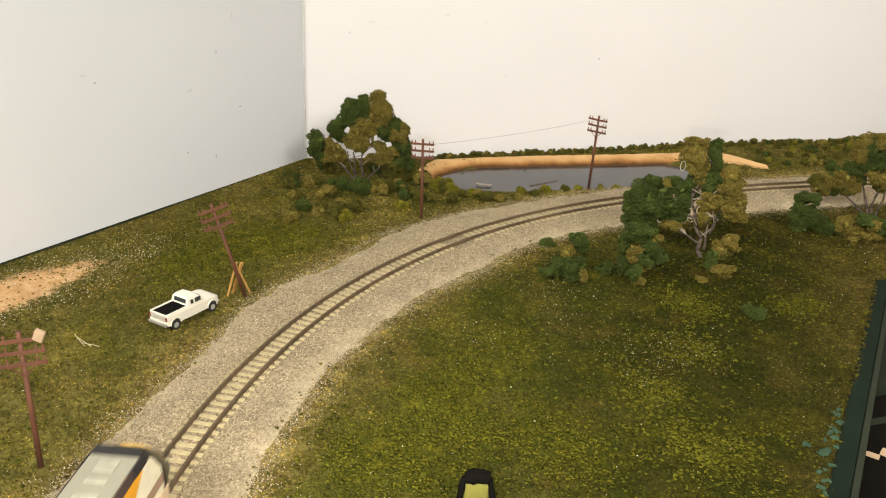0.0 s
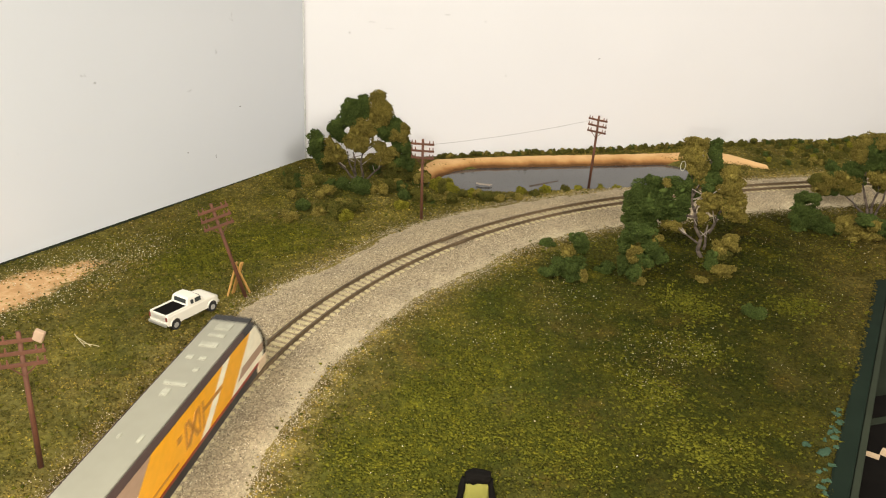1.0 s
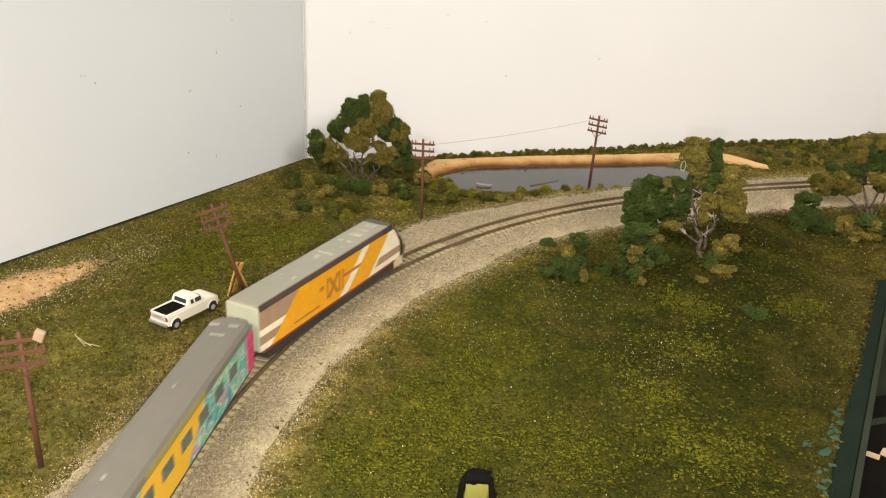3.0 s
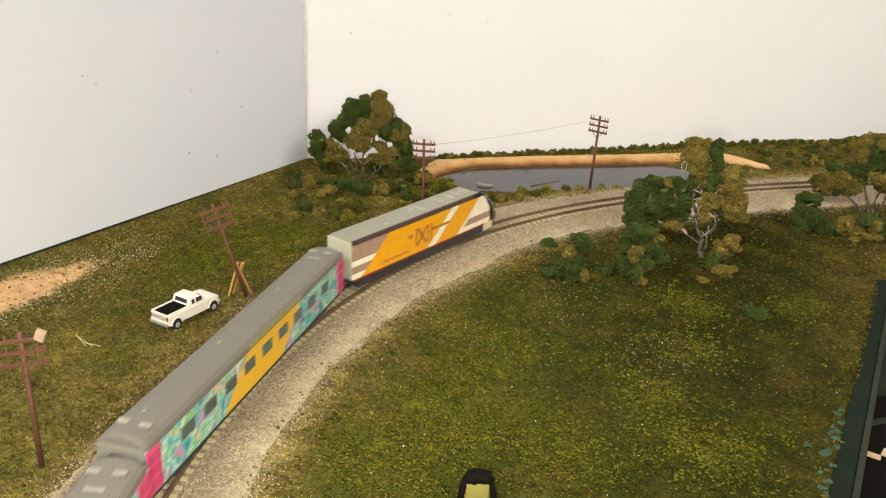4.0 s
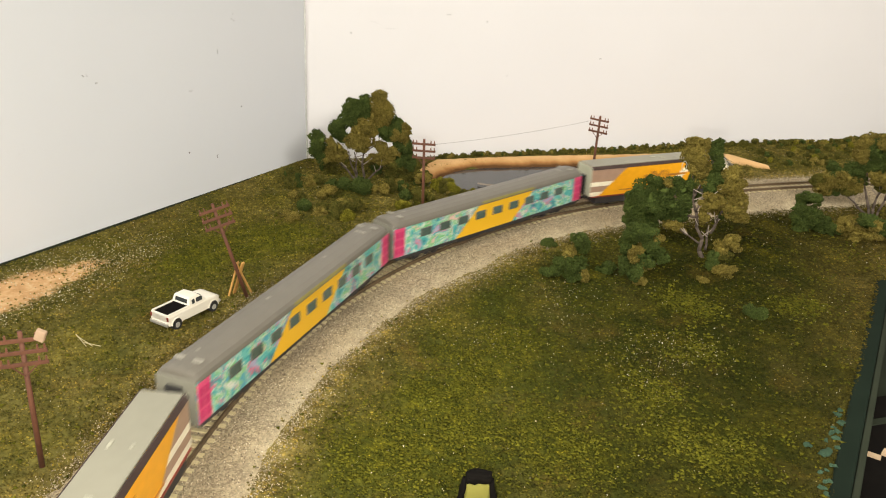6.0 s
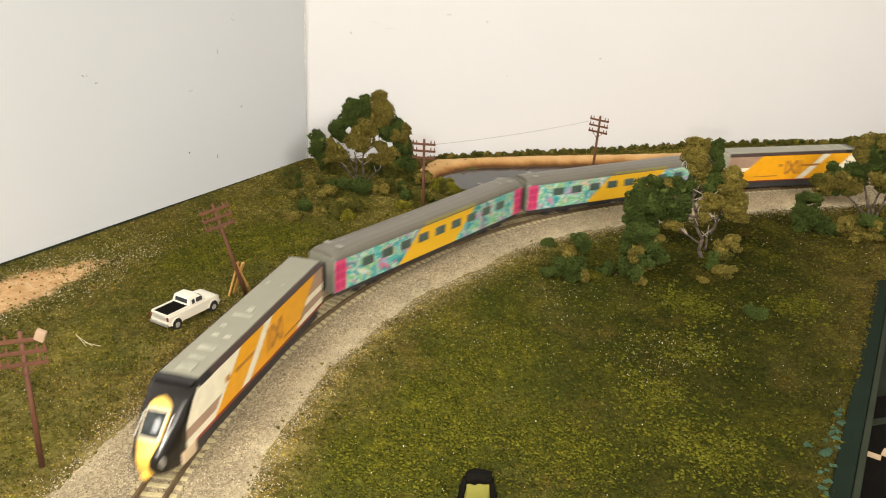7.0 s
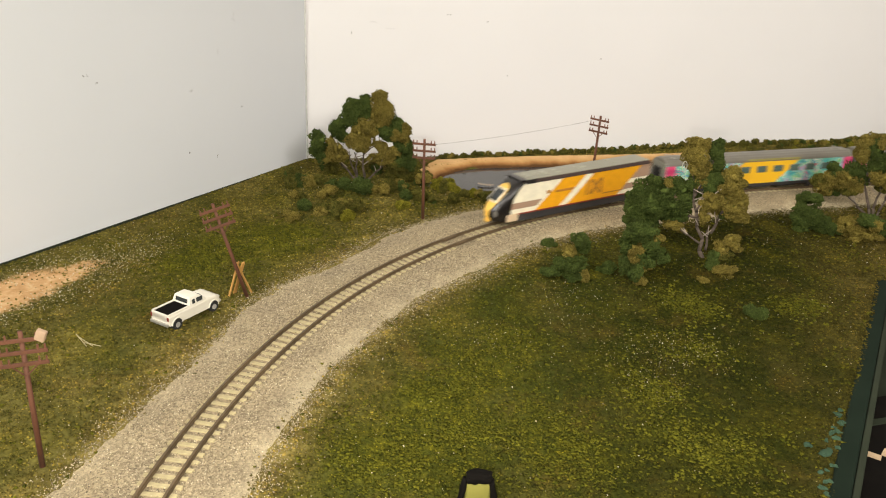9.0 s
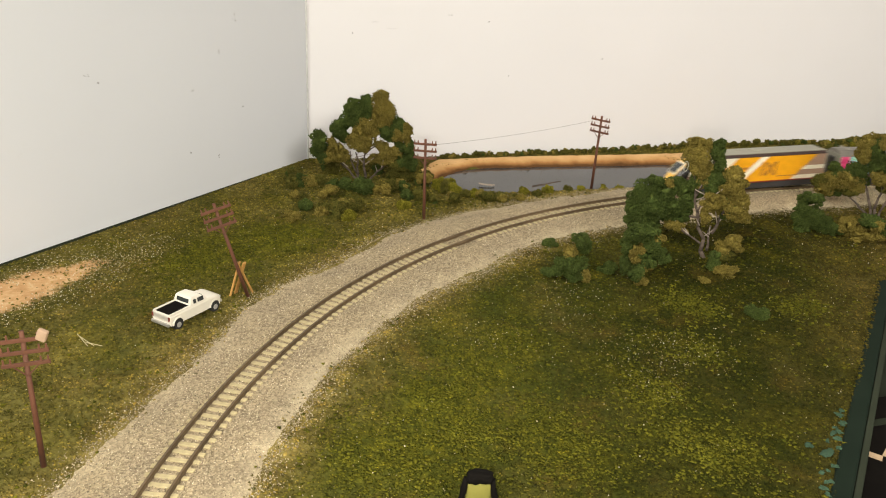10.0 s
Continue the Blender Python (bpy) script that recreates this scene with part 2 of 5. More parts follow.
M_LUMBER = plain("bare_lumber", (0.50, 0.27, 0.07), 0.7, 0, 0.3, 300)
M_WIRE = plain("thin_thread", (0.12, 0.11, 0.10), 0.7)
M_WHITE = plain("truck_white", (0.74, 0.70, 0.60), 0.3, 0, 0.05, 200, 0.02)
M_BLACK = plain("black_plastic", (0.014, 0.013, 0.012), 0.5, 0, 0.4, 250)
M_TYRE = plain("tyre_rubber", (0.02, 0.02, 0.02), 0.8)
M_RIM = plain("grey_rim", (0.45, 0.43, 0.40), 0.4, 0.3)
M_CHROME = plain("dull_chrome", (0.5, 0.48, 0.43), 0.35, 0.6)
M_GLASS = glass_material()
M_LOCO, M_COACH = loco_material(), coach_material()
M_ROOF = plain("grey_roof", (0.155, 0.142, 0.116), 0.45, 0, 0.08, 150, 0.05)
M_LOCO_ROOF = plain("loco_roof", (0.27, 0.26, 0.20), 0.45, 0, 0.08, 150, 0.05)
M_END = plain("car_end_grey", (0.19, 0.185, 0.145), 0.5, 0, 0.1, 150)
M_UNDER = plain("underframe_grey", (0.035, 0.032, 0.032), 0.6, 0, 0.4, 250)
M_RED = plain("sill_red", (0.20, 0.035, 0.02), 0.4)
M_PINK = plain("pink_door", (0.60, 0.07, 0.17), 0.4, 0, 0.2, 200)
M_YELLOW = plain("nose_yellow", (0.80, 0.48, 0.09), 0.35, 0, 0.1, 200)
M_LOGO = plain("logo_brown", (0.46, 0.20, 0.03), 0.4)
M_PALE = plain("roof_mark", (0.37, 0.36, 0.28), 0.5)
M_PANEL = plain("panel_black", (0.006, 0.005, 0.004), 0.92, 0, 0.4, 100)
M_FASCIA = plain("fascia_green", (0.010, 0.017, 0.011), 0.9, 0, 0.25, 60)
M_SHELF = plain("shelf_green", (0.028, 0.034, 0.022), 0.9, 0, 0.2, 60)
M_CHECK = plain("cream_tape", (0.62, 0.45, 0.28), 0.6)
M_TEAL = plain("flaked_teal", (0.045, 0.082, 0.050), 0.9)
M_BUFF = plain("buff_scrap", (0.42, 0.29, 0.19), 0.8)


# ---- mesh helpers ----
def part(name, bm, material, parent=None, label="", smooth=False):
    me = bpy.data.meshes.new(name)
    bm.to_mesh(me)
    bm.free()
    return link(name, me, material, parent, label, smooth)


def link(name, me, material, parent=None, label="", smooth=False):
    if material and not me.materials:
        me.materials.append(material)
    if smooth:
        for p in me.polygons:
            p.use_smooth = True
    ob = new(name, me)
    ob.parent = parent
    if label:
        tagged(ob, label)
    return ob


def box(bm, cx, cy, cz, sx, sy, sz, turn=None, bevel=0.0):
    r = bmesh.ops.create_cube(bm, size=1.0)
    m = Matrix.Translation((cx, cy, cz)) @ (turn or Matrix()) @ Matrix.Diagonal((sx, sy, sz, 1))
    bmesh.ops.transform(bm, matrix=m, verts=r["verts"])
    if bevel:
        es = list({e for v in r["verts"] for e in v.link_edges})
        bmesh.ops.bevel(bm, geom=es, offset=bevel, segments=2, affect="EDGES", profile=0.5)
    return bm


def boxed(*a, **k):
    return box(bmesh.new(), *a, **k)


def rod(bm, a, b, r0, r1, n=8):
    a, b = Vector(a), Vector(b)
    r = bmesh.ops.create_cone(bm, cap_ends=True, segments=n, radius1=r0, radius2=r1, depth=(b - a).length)
    m = Matrix.Translation((a + b) / 2) @ (b - a).to_track_quat("Z", "Y").to_matrix().to_4x4()
    bmesh.ops.transform(bm, matrix=m, verts=r["verts"])
    return bm


def loft(bm, rings, cap=True):
    """Skin of rings of equal point counts."""
    vs = [[bm.verts.new(p) for p in ring] for ring in rings]
    n = len(rings[0])
    for a, b in zip(vs, vs[1:]):
        for i in range(n):
            bm.faces.new((a[i], a[(i + 1) % n], b[(i + 1) % n], b[i]))
    if cap:
        bm.faces.new(vs[0][::-1])
        bm.faces.new(vs[-1])
    bmesh.ops.recalc_face_normals(bm, faces=bm.faces[:])
    return bm


def empty(name, m, label, category, group="", kind=""):
    ob = new(name)
    ob.empty_display_size = 0.005
    ob.matrix_world = m
    return tagged(ob, label, category, group, kind)


def mesh_of(name, verts, faces):
    me = bpy.data.meshes.new(name)
    me.from_pydata([tuple(v) for v in verts], [], faces)
    me.update()
    return me


OCTA = (np.array([(1, 0, 0), (-1, 0, 0), (0, 1, 0), (0, -1, 0), (0, 0, 1), (0, 0, -1)], float),
        np.array([(0, 2, 4), (2, 1, 4), (1, 3, 4), (3, 0, 4), (2, 0, 5), (1, 2, 5), (3, 1, 5), (0, 3, 5)]))
TETRA = (np.array([(1, 1, 1), (1, -1, -1), (-1, 1, -1), (-1, -1, 1)], float) * 0.8, np.array([(0, 1, 2), (0, 3, 1), (0, 2, 3), (1, 3, 2)]))


def crumbs(name, centres, sizes, rng, squash=0.75, grain=OCTA, lie=False):
    """Many small angular grains in one mesh; lie: flattened flakes that lie on the ground."""
    n = len(centres)
    gv, gf = grain
    k = len(gv)
    q = rng.normal(size=(n, 4))
    q /= np.linalg.norm(q, axis=1)[:, None]
    w, x, y, z = q.T
    rot = np.stack([np.stack([1 - 2 * (y * y + z * z), 2 * (x * y - w * z), 2 * (x * z + w * y)], 1),
                    np.stack([2 * (x * y + w * z), 1 - 2 * (x * x + z * z), 2 * (y * z - w * x)], 1),
                    np.stack([2 * (x * z - w * y), 2 * (y * z + w * x), 1 - 2 * (x * x + y * y)], 1)], 1)
    v = gv[None] * rng.uniform(0.55, 1.25, size=(n, k, 1)) * np.asarray(sizes)[:, None, None]
    if not lie:
        v[:, :, 2] *= squash
    v = np.einsum("nij,nkj->nki", rot, v)
    if lie:
        v[:, :, 2] *= squash
    v = v + np.asarray(centres)[:, None, :]
    f = (gf[None] + k * np.arange(n)[:, None, None]).reshape(-1, 3)
    me = bpy.data.meshes.new(name)
    me.vertices.add(n * k)
    me.vertices.foreach_set("co", v.reshape(-1))
    me.loops.add(len(f) * 3)
    me.loops.foreach_set("vertex_index", f.reshape(-1).astype(np.int32))
    me.polygons.add(len(f))
    me.polygons.foreach_set("loop_start", np.arange(0, len(f) * 3, 3, dtype=np.int32))
    me.update(calc_edges=True)
    return me


# ---- the plan ----
STEP = 0.001
_S = np.arange(0.0, 1.7, STEP)
_K = 1.615 + 0.911 / (1 + np.exp(-(_S - 0.0622) / 0.03)) - 1.579 / (1 + np.exp(-(_S - 0.4482) / 0.03))
_K[_S > 0.8] = 0.0
_TH = 1.5199 - np.concatenate([[0], np.cumsum(_K[:-1]) * STEP])
_X = -0.09482 + np.concatenate([[0], np.cumsum(np.cos(_TH[:-1])) * STEP])
_Y = 0.20 + np.concatenate([[0], np.cumsum(np.sin(_TH[:-1])) * STEP])


def track(s):
    """Place and heading of the track's middle, s metres along it."""
    if s < 0:
        return -0.09482 + math.cos(1.5199) * s, 0.20 + math.sin(1.5199) * s, 1.5199
    return float(np.interp(s, _S, _X)), float(np.interp(s, _S, _Y)), float(np.interp(s, _S, _TH))


def beside(s, lat):
    x, y, th = track(s)
    return x - math.sin(th) * lat, y + math.cos(th) * lat


SAMPLE = np.array([track(s) for s in np.arange(-0.9, 1.5, 0.004)])


def track_gap(x, y):
    """Signed distance from the track's middle (positive on the outer side), for arrays."""
    x, y = np.atleast_1d(x).astype(float), np.atleast_1d(y).astype(float)
    out = np.empty(len(x))
    for i in range(0, len(x), 20000):
        dx = x[i:i + 20000, None] - SAMPLE[None, :, 0]
        dy = y[i:i + 20000, None] - SAMPLE[None, :, 1]
        j = (dx * dx + dy * dy).argmin(1)
        k = np.arange(len(j))
        out[i:i + 20000] = -np.sin(SAMPLE[j, 2]) * dx[k, j] + np.cos(SAMPLE[j, 2]) * dy[k, j]
    return out


def nearest_s(x, y):
    """How far along the track the nearest point lies, for arrays."""
    out = np.empty(len(x))
    for i in range(0, len(x), 20000):
        d = (x[i:i + 20000, None] - SAMPLE[None, :, 0]) ** 2 + (y[i:i + 20000, None] - SAMPLE[None, :, 1]) ** 2
        out[i:i + 20000] = -0.9 + 0.004 * d.argmin(1)
    return out


CORNER = np.array((-0.1111, 0.6228))
LEFT_WAY = np.array((-0.487, -0.873))      # along the left board, towards the viewer
BACK_WAY = np.array((0.945, 0.327))        # along the back board
LEFT_IN = np.array((0.873, -0.487))        # into the layout
BACK_IN = np.array((0.327, -0.945))
EDGE_A = np.array((0.1424, 0.2405))        # inner side of the fascia
EDGE_WAY = np.array((0.487, 0.873))
EDGE_OUT = np.array((0.873, -0.487))


def inside(x, y):
    """Distance into the layout from the two boards and the fascia (least of the three)."""
    a = (x - CORNER[0]) * LEFT_IN[0] + (y - CORNER[1]) * LEFT_IN[1]
    b = (x - CORNER[0]) * BACK_IN[0] + (y - CORNER[1]) * BACK_IN[1]
    c = -((x - EDGE_A[0]) * EDGE_OUT[0] + (y - EDGE_A[1]) * EDGE_OUT[1])
    bend = EDGE_A + EDGE_WAY * 0.235
    c = np.maximum(c, -(x - bend[0]) * BACK_WAY[1] + (y - bend[1]) * BACK_WAY[0])
    c = np.where(y < 0.2, 0.124 - x, c)
    return a, b, c


def smoothstep(a, b, v):
    t = np.clip((v - a) / (b - a), 0, 1)
    return t * t * (3 - 2 * t)


def waves(x, y, k, seed):
    r = np.random.RandomState(seed)
    out = 0
    for _ in range(7):
        a, p, f = r.uniform(0, 6.28), r.uniform(0, 6.28), k * r.uniform(0.6, 1.6)
        out = out + np.sin((x * math.cos(a) + y * math.sin(a)) * f + p)
    return out / 7


POND = (0.100, 0.6230, 0.118, 0.030, 17.0)   # middle, half lengths, turn


def pond_d(x, y, stretch=1.0):
    a = radians(POND[4])
    u = ((x - POND[0]) * math.cos(a) + (y - POND[1]) * math.sin(a)) / POND[2]
    v = (-(x - POND[0]) * math.sin(a) + (y - POND[1]) * math.cos(a)) / POND[3]
    v = np.where(v > 0, v / stretch, v)
    return (np.abs(u) ** 2.6 + np.abs(v) ** 2.6) ** (1 / 2.6) + 0.07 * waves(x, y, 90, 5)


WATER_Z = -0.0085


def height(x, y):
    a, b, c = inside(x, y)
    z = -0.0042 + 0.0008 * waves(x, y, 30, 1) + 0.0005 * waves(x, y, 140, 2)
    z = z + 0.004 * np.exp(-(((x + 0.075) / 0.05) ** 2 + ((y - 0.585) / 0.05) ** 2))
    z = z + 0.002 * smoothstep(0.02, 0.0, a)
    far = smoothstep(0.30, 0.36, x) * smoothstep(0.09, 0.04, b)
    z = z - 0.002 * far
    z = z + 0.008 * np.exp(-(((x - 0.455) / 0.055) ** 2 + ((y - 0.800) / 0.028) ** 2))
    d = pond_d(x, y, 1.65)
    hole = smoothstep(1.12, 0.90, d)
    return z * (1 - hole) + (WATER_Z - 0.002) * hole


def dryness(x, y):
    """How brown the turf is: beside the stone bed and on the side of the left board."""
    g = track_gap(x, y)
    near = np.exp(-np.clip(np.abs(g) - 0.034, 0, 1) / np.where(g > 0, 0.020, 0.012))
    left = 0.55 * smoothstep(0.0, 0.03, g) * (0.6 + 0.4 * waves(x, y, 70, 9))
    right = 0.65 * smoothstep(0.11, 0.20, x - 0.35 * (y - 0.25)) * (g < 0)
    return np.clip(np.maximum(np.maximum(near * 0.95, left), right) + 0.25 * waves(x, y, 110, 6), 0, 1)


LUSH = [(-0.016, 0.252, 0.018), (0.007, 0.276, 0.016), (0.019, 0.321, 0.014), (0.034, 0.349, 0.010), (0.133, 0.397, 0.012), (0.123, 0.347, 0.010), (0.195, 0.401, 0.010), (0.113, 0.266, 0.014),
        (-0.127, 0.441, 0.016), (-0.142, 0.414, 0.014), (-0.105, 0.462, 0.016), (0.093, 0.309, 0.012), (0.051, 0.261, 0.014), (-0.003, 0.295, 0.010), (0.042, 0.283, 0.010), (0.093, 0.275, 0.010), (-0.088, 0.466, 0.012)]


def lushness(x, y):
    """How much coarse yellow-green turf lies here, 0 to about 1."""
    return sum(np.exp(-(((x - cx) ** 2 + (y - cy) ** 2) / (1.25 * r) ** 2)) for cx, cy, r in LUSH)


def set_tints(me, x, y, repeat=1):
    """Tints of the turf: dry brown, and darker towards the right on the inner side of the curve."""
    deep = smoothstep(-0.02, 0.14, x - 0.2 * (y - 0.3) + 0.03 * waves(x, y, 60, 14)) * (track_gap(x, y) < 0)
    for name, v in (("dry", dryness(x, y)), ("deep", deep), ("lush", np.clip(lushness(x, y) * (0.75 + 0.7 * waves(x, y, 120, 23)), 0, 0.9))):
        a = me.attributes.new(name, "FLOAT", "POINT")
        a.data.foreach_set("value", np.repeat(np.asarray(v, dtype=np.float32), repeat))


def ground():
    xs = np.concatenate([np.arange(-1.0, -0.30, 0.05), np.arange(-0.30, 0.62, 0.0025), np.arange(0.62, 1.3, 0.05)])
    ys = np.concatenate([np.arange(-1.0, 0.17, 0.05), np.arange(0.17, 0.90, 0.0025), np.arange(0.90, 1.2, 0.05)])
    gx, gy = np.meshgrid(xs, ys)
    gz = height(gx.ravel(), gy.ravel())
    gap = np.abs(track_gap(gx.ravel(), gy.ravel()))
    gz = gz - 0.0012 * smoothstep(0.032, 0.022, gap)
    a, b, c = inside(gx.ravel(), gy.ravel())
    lip = 0.0012 * waves(gx.ravel(), gy.ravel(), 150, 4)
    gz = gz - 0.004 * smoothstep(0.0005, -0.0035, c + lip)
    ok = (c > -0.0062) & (a > -0.02) & (b > -0.02)
    n = len(xs)
    faces = []
    okg = ok.reshape(gx.shape)
    quad = okg[:-1, :-1] & okg[1:, :-1] & okg[:-1, 1:] & okg[1:, 1:]
    for j, i in zip(*np.nonzero(quad)):
        k = int(j * n + i)
        faces.append((k, k + 1, k + n + 1, k + n))
    me = mesh_of("ground", np.c_[gx.ravel(), gy.ravel(), gz], faces)
    set_tints(me, gx.ravel(), gy.ravel())
    tagged(link("ground", me, M_GROUND, smooth=True), "uneven layout ground under dyed green and brown turf", "ground", kind="structure")


BED_S = [-0.9, 0.02, 0.07, 0.12, 0.165, 0.225, 0.27, 0.31, 0.37, 0.42, 0.47, 0.58, 0.65, 1.5]
BED_L = [0.034, 0.037, 0.032, 0.031, 0.040, 0.033, 0.041, 0.040, 0.035, 0.031, 0.030, 0.026, 0.030, 0.030]
BED_R = [0.032, 0.032, 0.032, 0.030, 0.032, 0.034, 0.039, 0.033, 0.034, 0.039, 0.041, 0.044, 0.040, 0.036]


def ballast():
    rows, faces, across, dust = [], [], 31, []
    ss = np.concatenate([np.arange(-0.9, 0, 0.03), np.arange(0, 0.75, 0.0025), np.arange(0.75, 1.5, 0.02)])
    for s in ss:
        x0, y0, th = track(s)
        wob = 0.0012 * math.sin(s * 171) + 0.0006 * math.sin(s * 413 + 1)
        wob2 = 0.0012 * math.sin(s * 149 + 4) + 0.0006 * math.sin(s * 367 + 3)
        left = float(np.interp(s, BED_S, BED_L)) + wob
        right = float(np.interp(s, BED_S, BED_R)) + wob2
        for i in range(across):
            u = i / (across - 1)
            lat = -right + (left + right) * u
            e = min(left - lat, lat + right)
            x, y = x0 - math.sin(th) * lat, y0 + math.cos(th) * lat
            z = -0.0046 + 0.0024 * min(1, max(0, e / 0.016)) + 0.00018 * math.sin(x * 900) * math.sin(y * 840)
            if abs(lat) < 0.010:
                z = -0.0024
            rows.append((x, y, z))
            dust.append(max(0.0, 1 - (lat + right) / 0.013) * 0.9 + max(0.0, 1 - (left - lat) / 0.010) * 0.5)
    for j in range(len(ss) - 1):
        for i in range(across - 1):
            k = j * across + i
            faces.append((k, k + across, k + across + 1, k + 1))
    me = mesh_of("ballast", rows, faces)
    a = me.attributes.new("dust", "FLOAT", "POINT")
    a.data.foreach_set("value", np.array(dust, dtype=np.float32))
    tagged(link("ballast", me, M_BALLAST, smooth=True), "grey-tan crushed stone bed under the curved track", "ballast", kind="structure")
    rng = np.random.RandomState(11)
    n = 62000
    s = rng.uniform(0.0, 0.74, n) ** 1.0
    left, right = np.interp(s, BED_S, BED_L), np.interp(s, BED_S, BED_R)
    lat = rng.uniform(-1, 1, n)
    spread = 1.0 + np.where(rng.uniform(0, 1, n) < 0.25, np.abs(rng.normal(0, 0.16, n)), 0.03)
    lat = np.where(lat > 0, lat * left, lat * right) * spread
    x, y, th = np.interp(s, _S, _X), np.interp(s, _S, _Y), np.interp(s, _S, _TH)
    px, py = x - np.sin(th) * lat, y + np.cos(th) * lat
    e = np.where(lat > 0, left - lat, right + lat)
    z = np.where(np.abs(lat) < 0.0095, -0.0021, -0.0046 + 0.0024 * np.clip(e / 0.016, 0, 1)) + 0.0001
    z = np.where(e < 0, height(px, py) + 0.0004, z)
    size = rng.uniform(0.00018, 0.00042, n)
    # dust and chips thinning out into the turf
    k = 22000
    s2, side = rng.uniform(0.0, 0.74, k), np.where(rng.uniform(0, 1, k) < 0.55, -1.0, 1.0)
    lat2 = side * (np.where(side > 0, np.interp(s2, BED_S, BED_L), np.interp(s2, BED_S, BED_R)) - 0.0025 + rng.exponential(0.0038, k))
    x2, y2, th2 = np.interp(s2, _S, _X), np.interp(s2, _S, _Y), np.interp(s2, _S, _TH)
    qx, qy = x2 - np.sin(th2) * lat2, y2 + np.cos(th2) * lat2
    clear = pond_d(qx, qy, 1.65) > 1.1
    pts = np.concatenate([np.c_[px, py, z], np.c_[qx, qy, height(qx, qy) + 0.0005][clear]])
    size = np.concatenate([size, rng.uniform(0.00014, 0.00034, k)[clear]])
    me = crumbs("ballast_stones", pts, size, rng)
    tagged(link("ballast_stones", me, M_STONE), "loose grey and cream stone chips on the track bed", "gravel", kind="stuff")


PALE = [(0.094, 0.314), (0.087, 0.343), (0.067, 0.376), (0.028, 0.348), (0.123, 0.347), (0.109, 0.345), (0.067, 0.403), (-0.022, 0.366)]


def open_turf(x, y, rng, edge_wear=0.0018):
    """Which of these places are turf: off the stone bed, the water and the bare sand, and inside the layout."""
    a, b, c = inside(x, y)
    keep = (a > 0.001) & (b > 0.001) & (c > -0.002) & (np.abs(x) < 0.08 + 0.56 * y) & (pond_d(x, y, 1.65) > 1.06)
    sand = ((x + 0.2175) * 0.5 + (y - 0.368) * 0.866) / 0.050, (-(x + 0.2175) * 0.866 + (y - 0.368) * 0.5) / 0.0190
    keep &= (sand[0] ** 2 + sand[1] ** 2 + rng.normal(0, 0.45, len(x))) > 0.95
    x, y = x[keep], y[keep]
    g, s = track_gap(x, y), nearest_s(x, y)
    edge = np.where(g > 0, np.interp(s, BED_S, BED_L), np.interp(s, BED_S, BED_R)) + rng.normal(0, edge_wear, len(g)) - np.where(rng.uniform(0, 1, len(g)) < 0.14, rng.exponential(0.0030, len(g)), 0)
    far = np.abs(g) > edge - 0.0005
    return x[far], y[far]


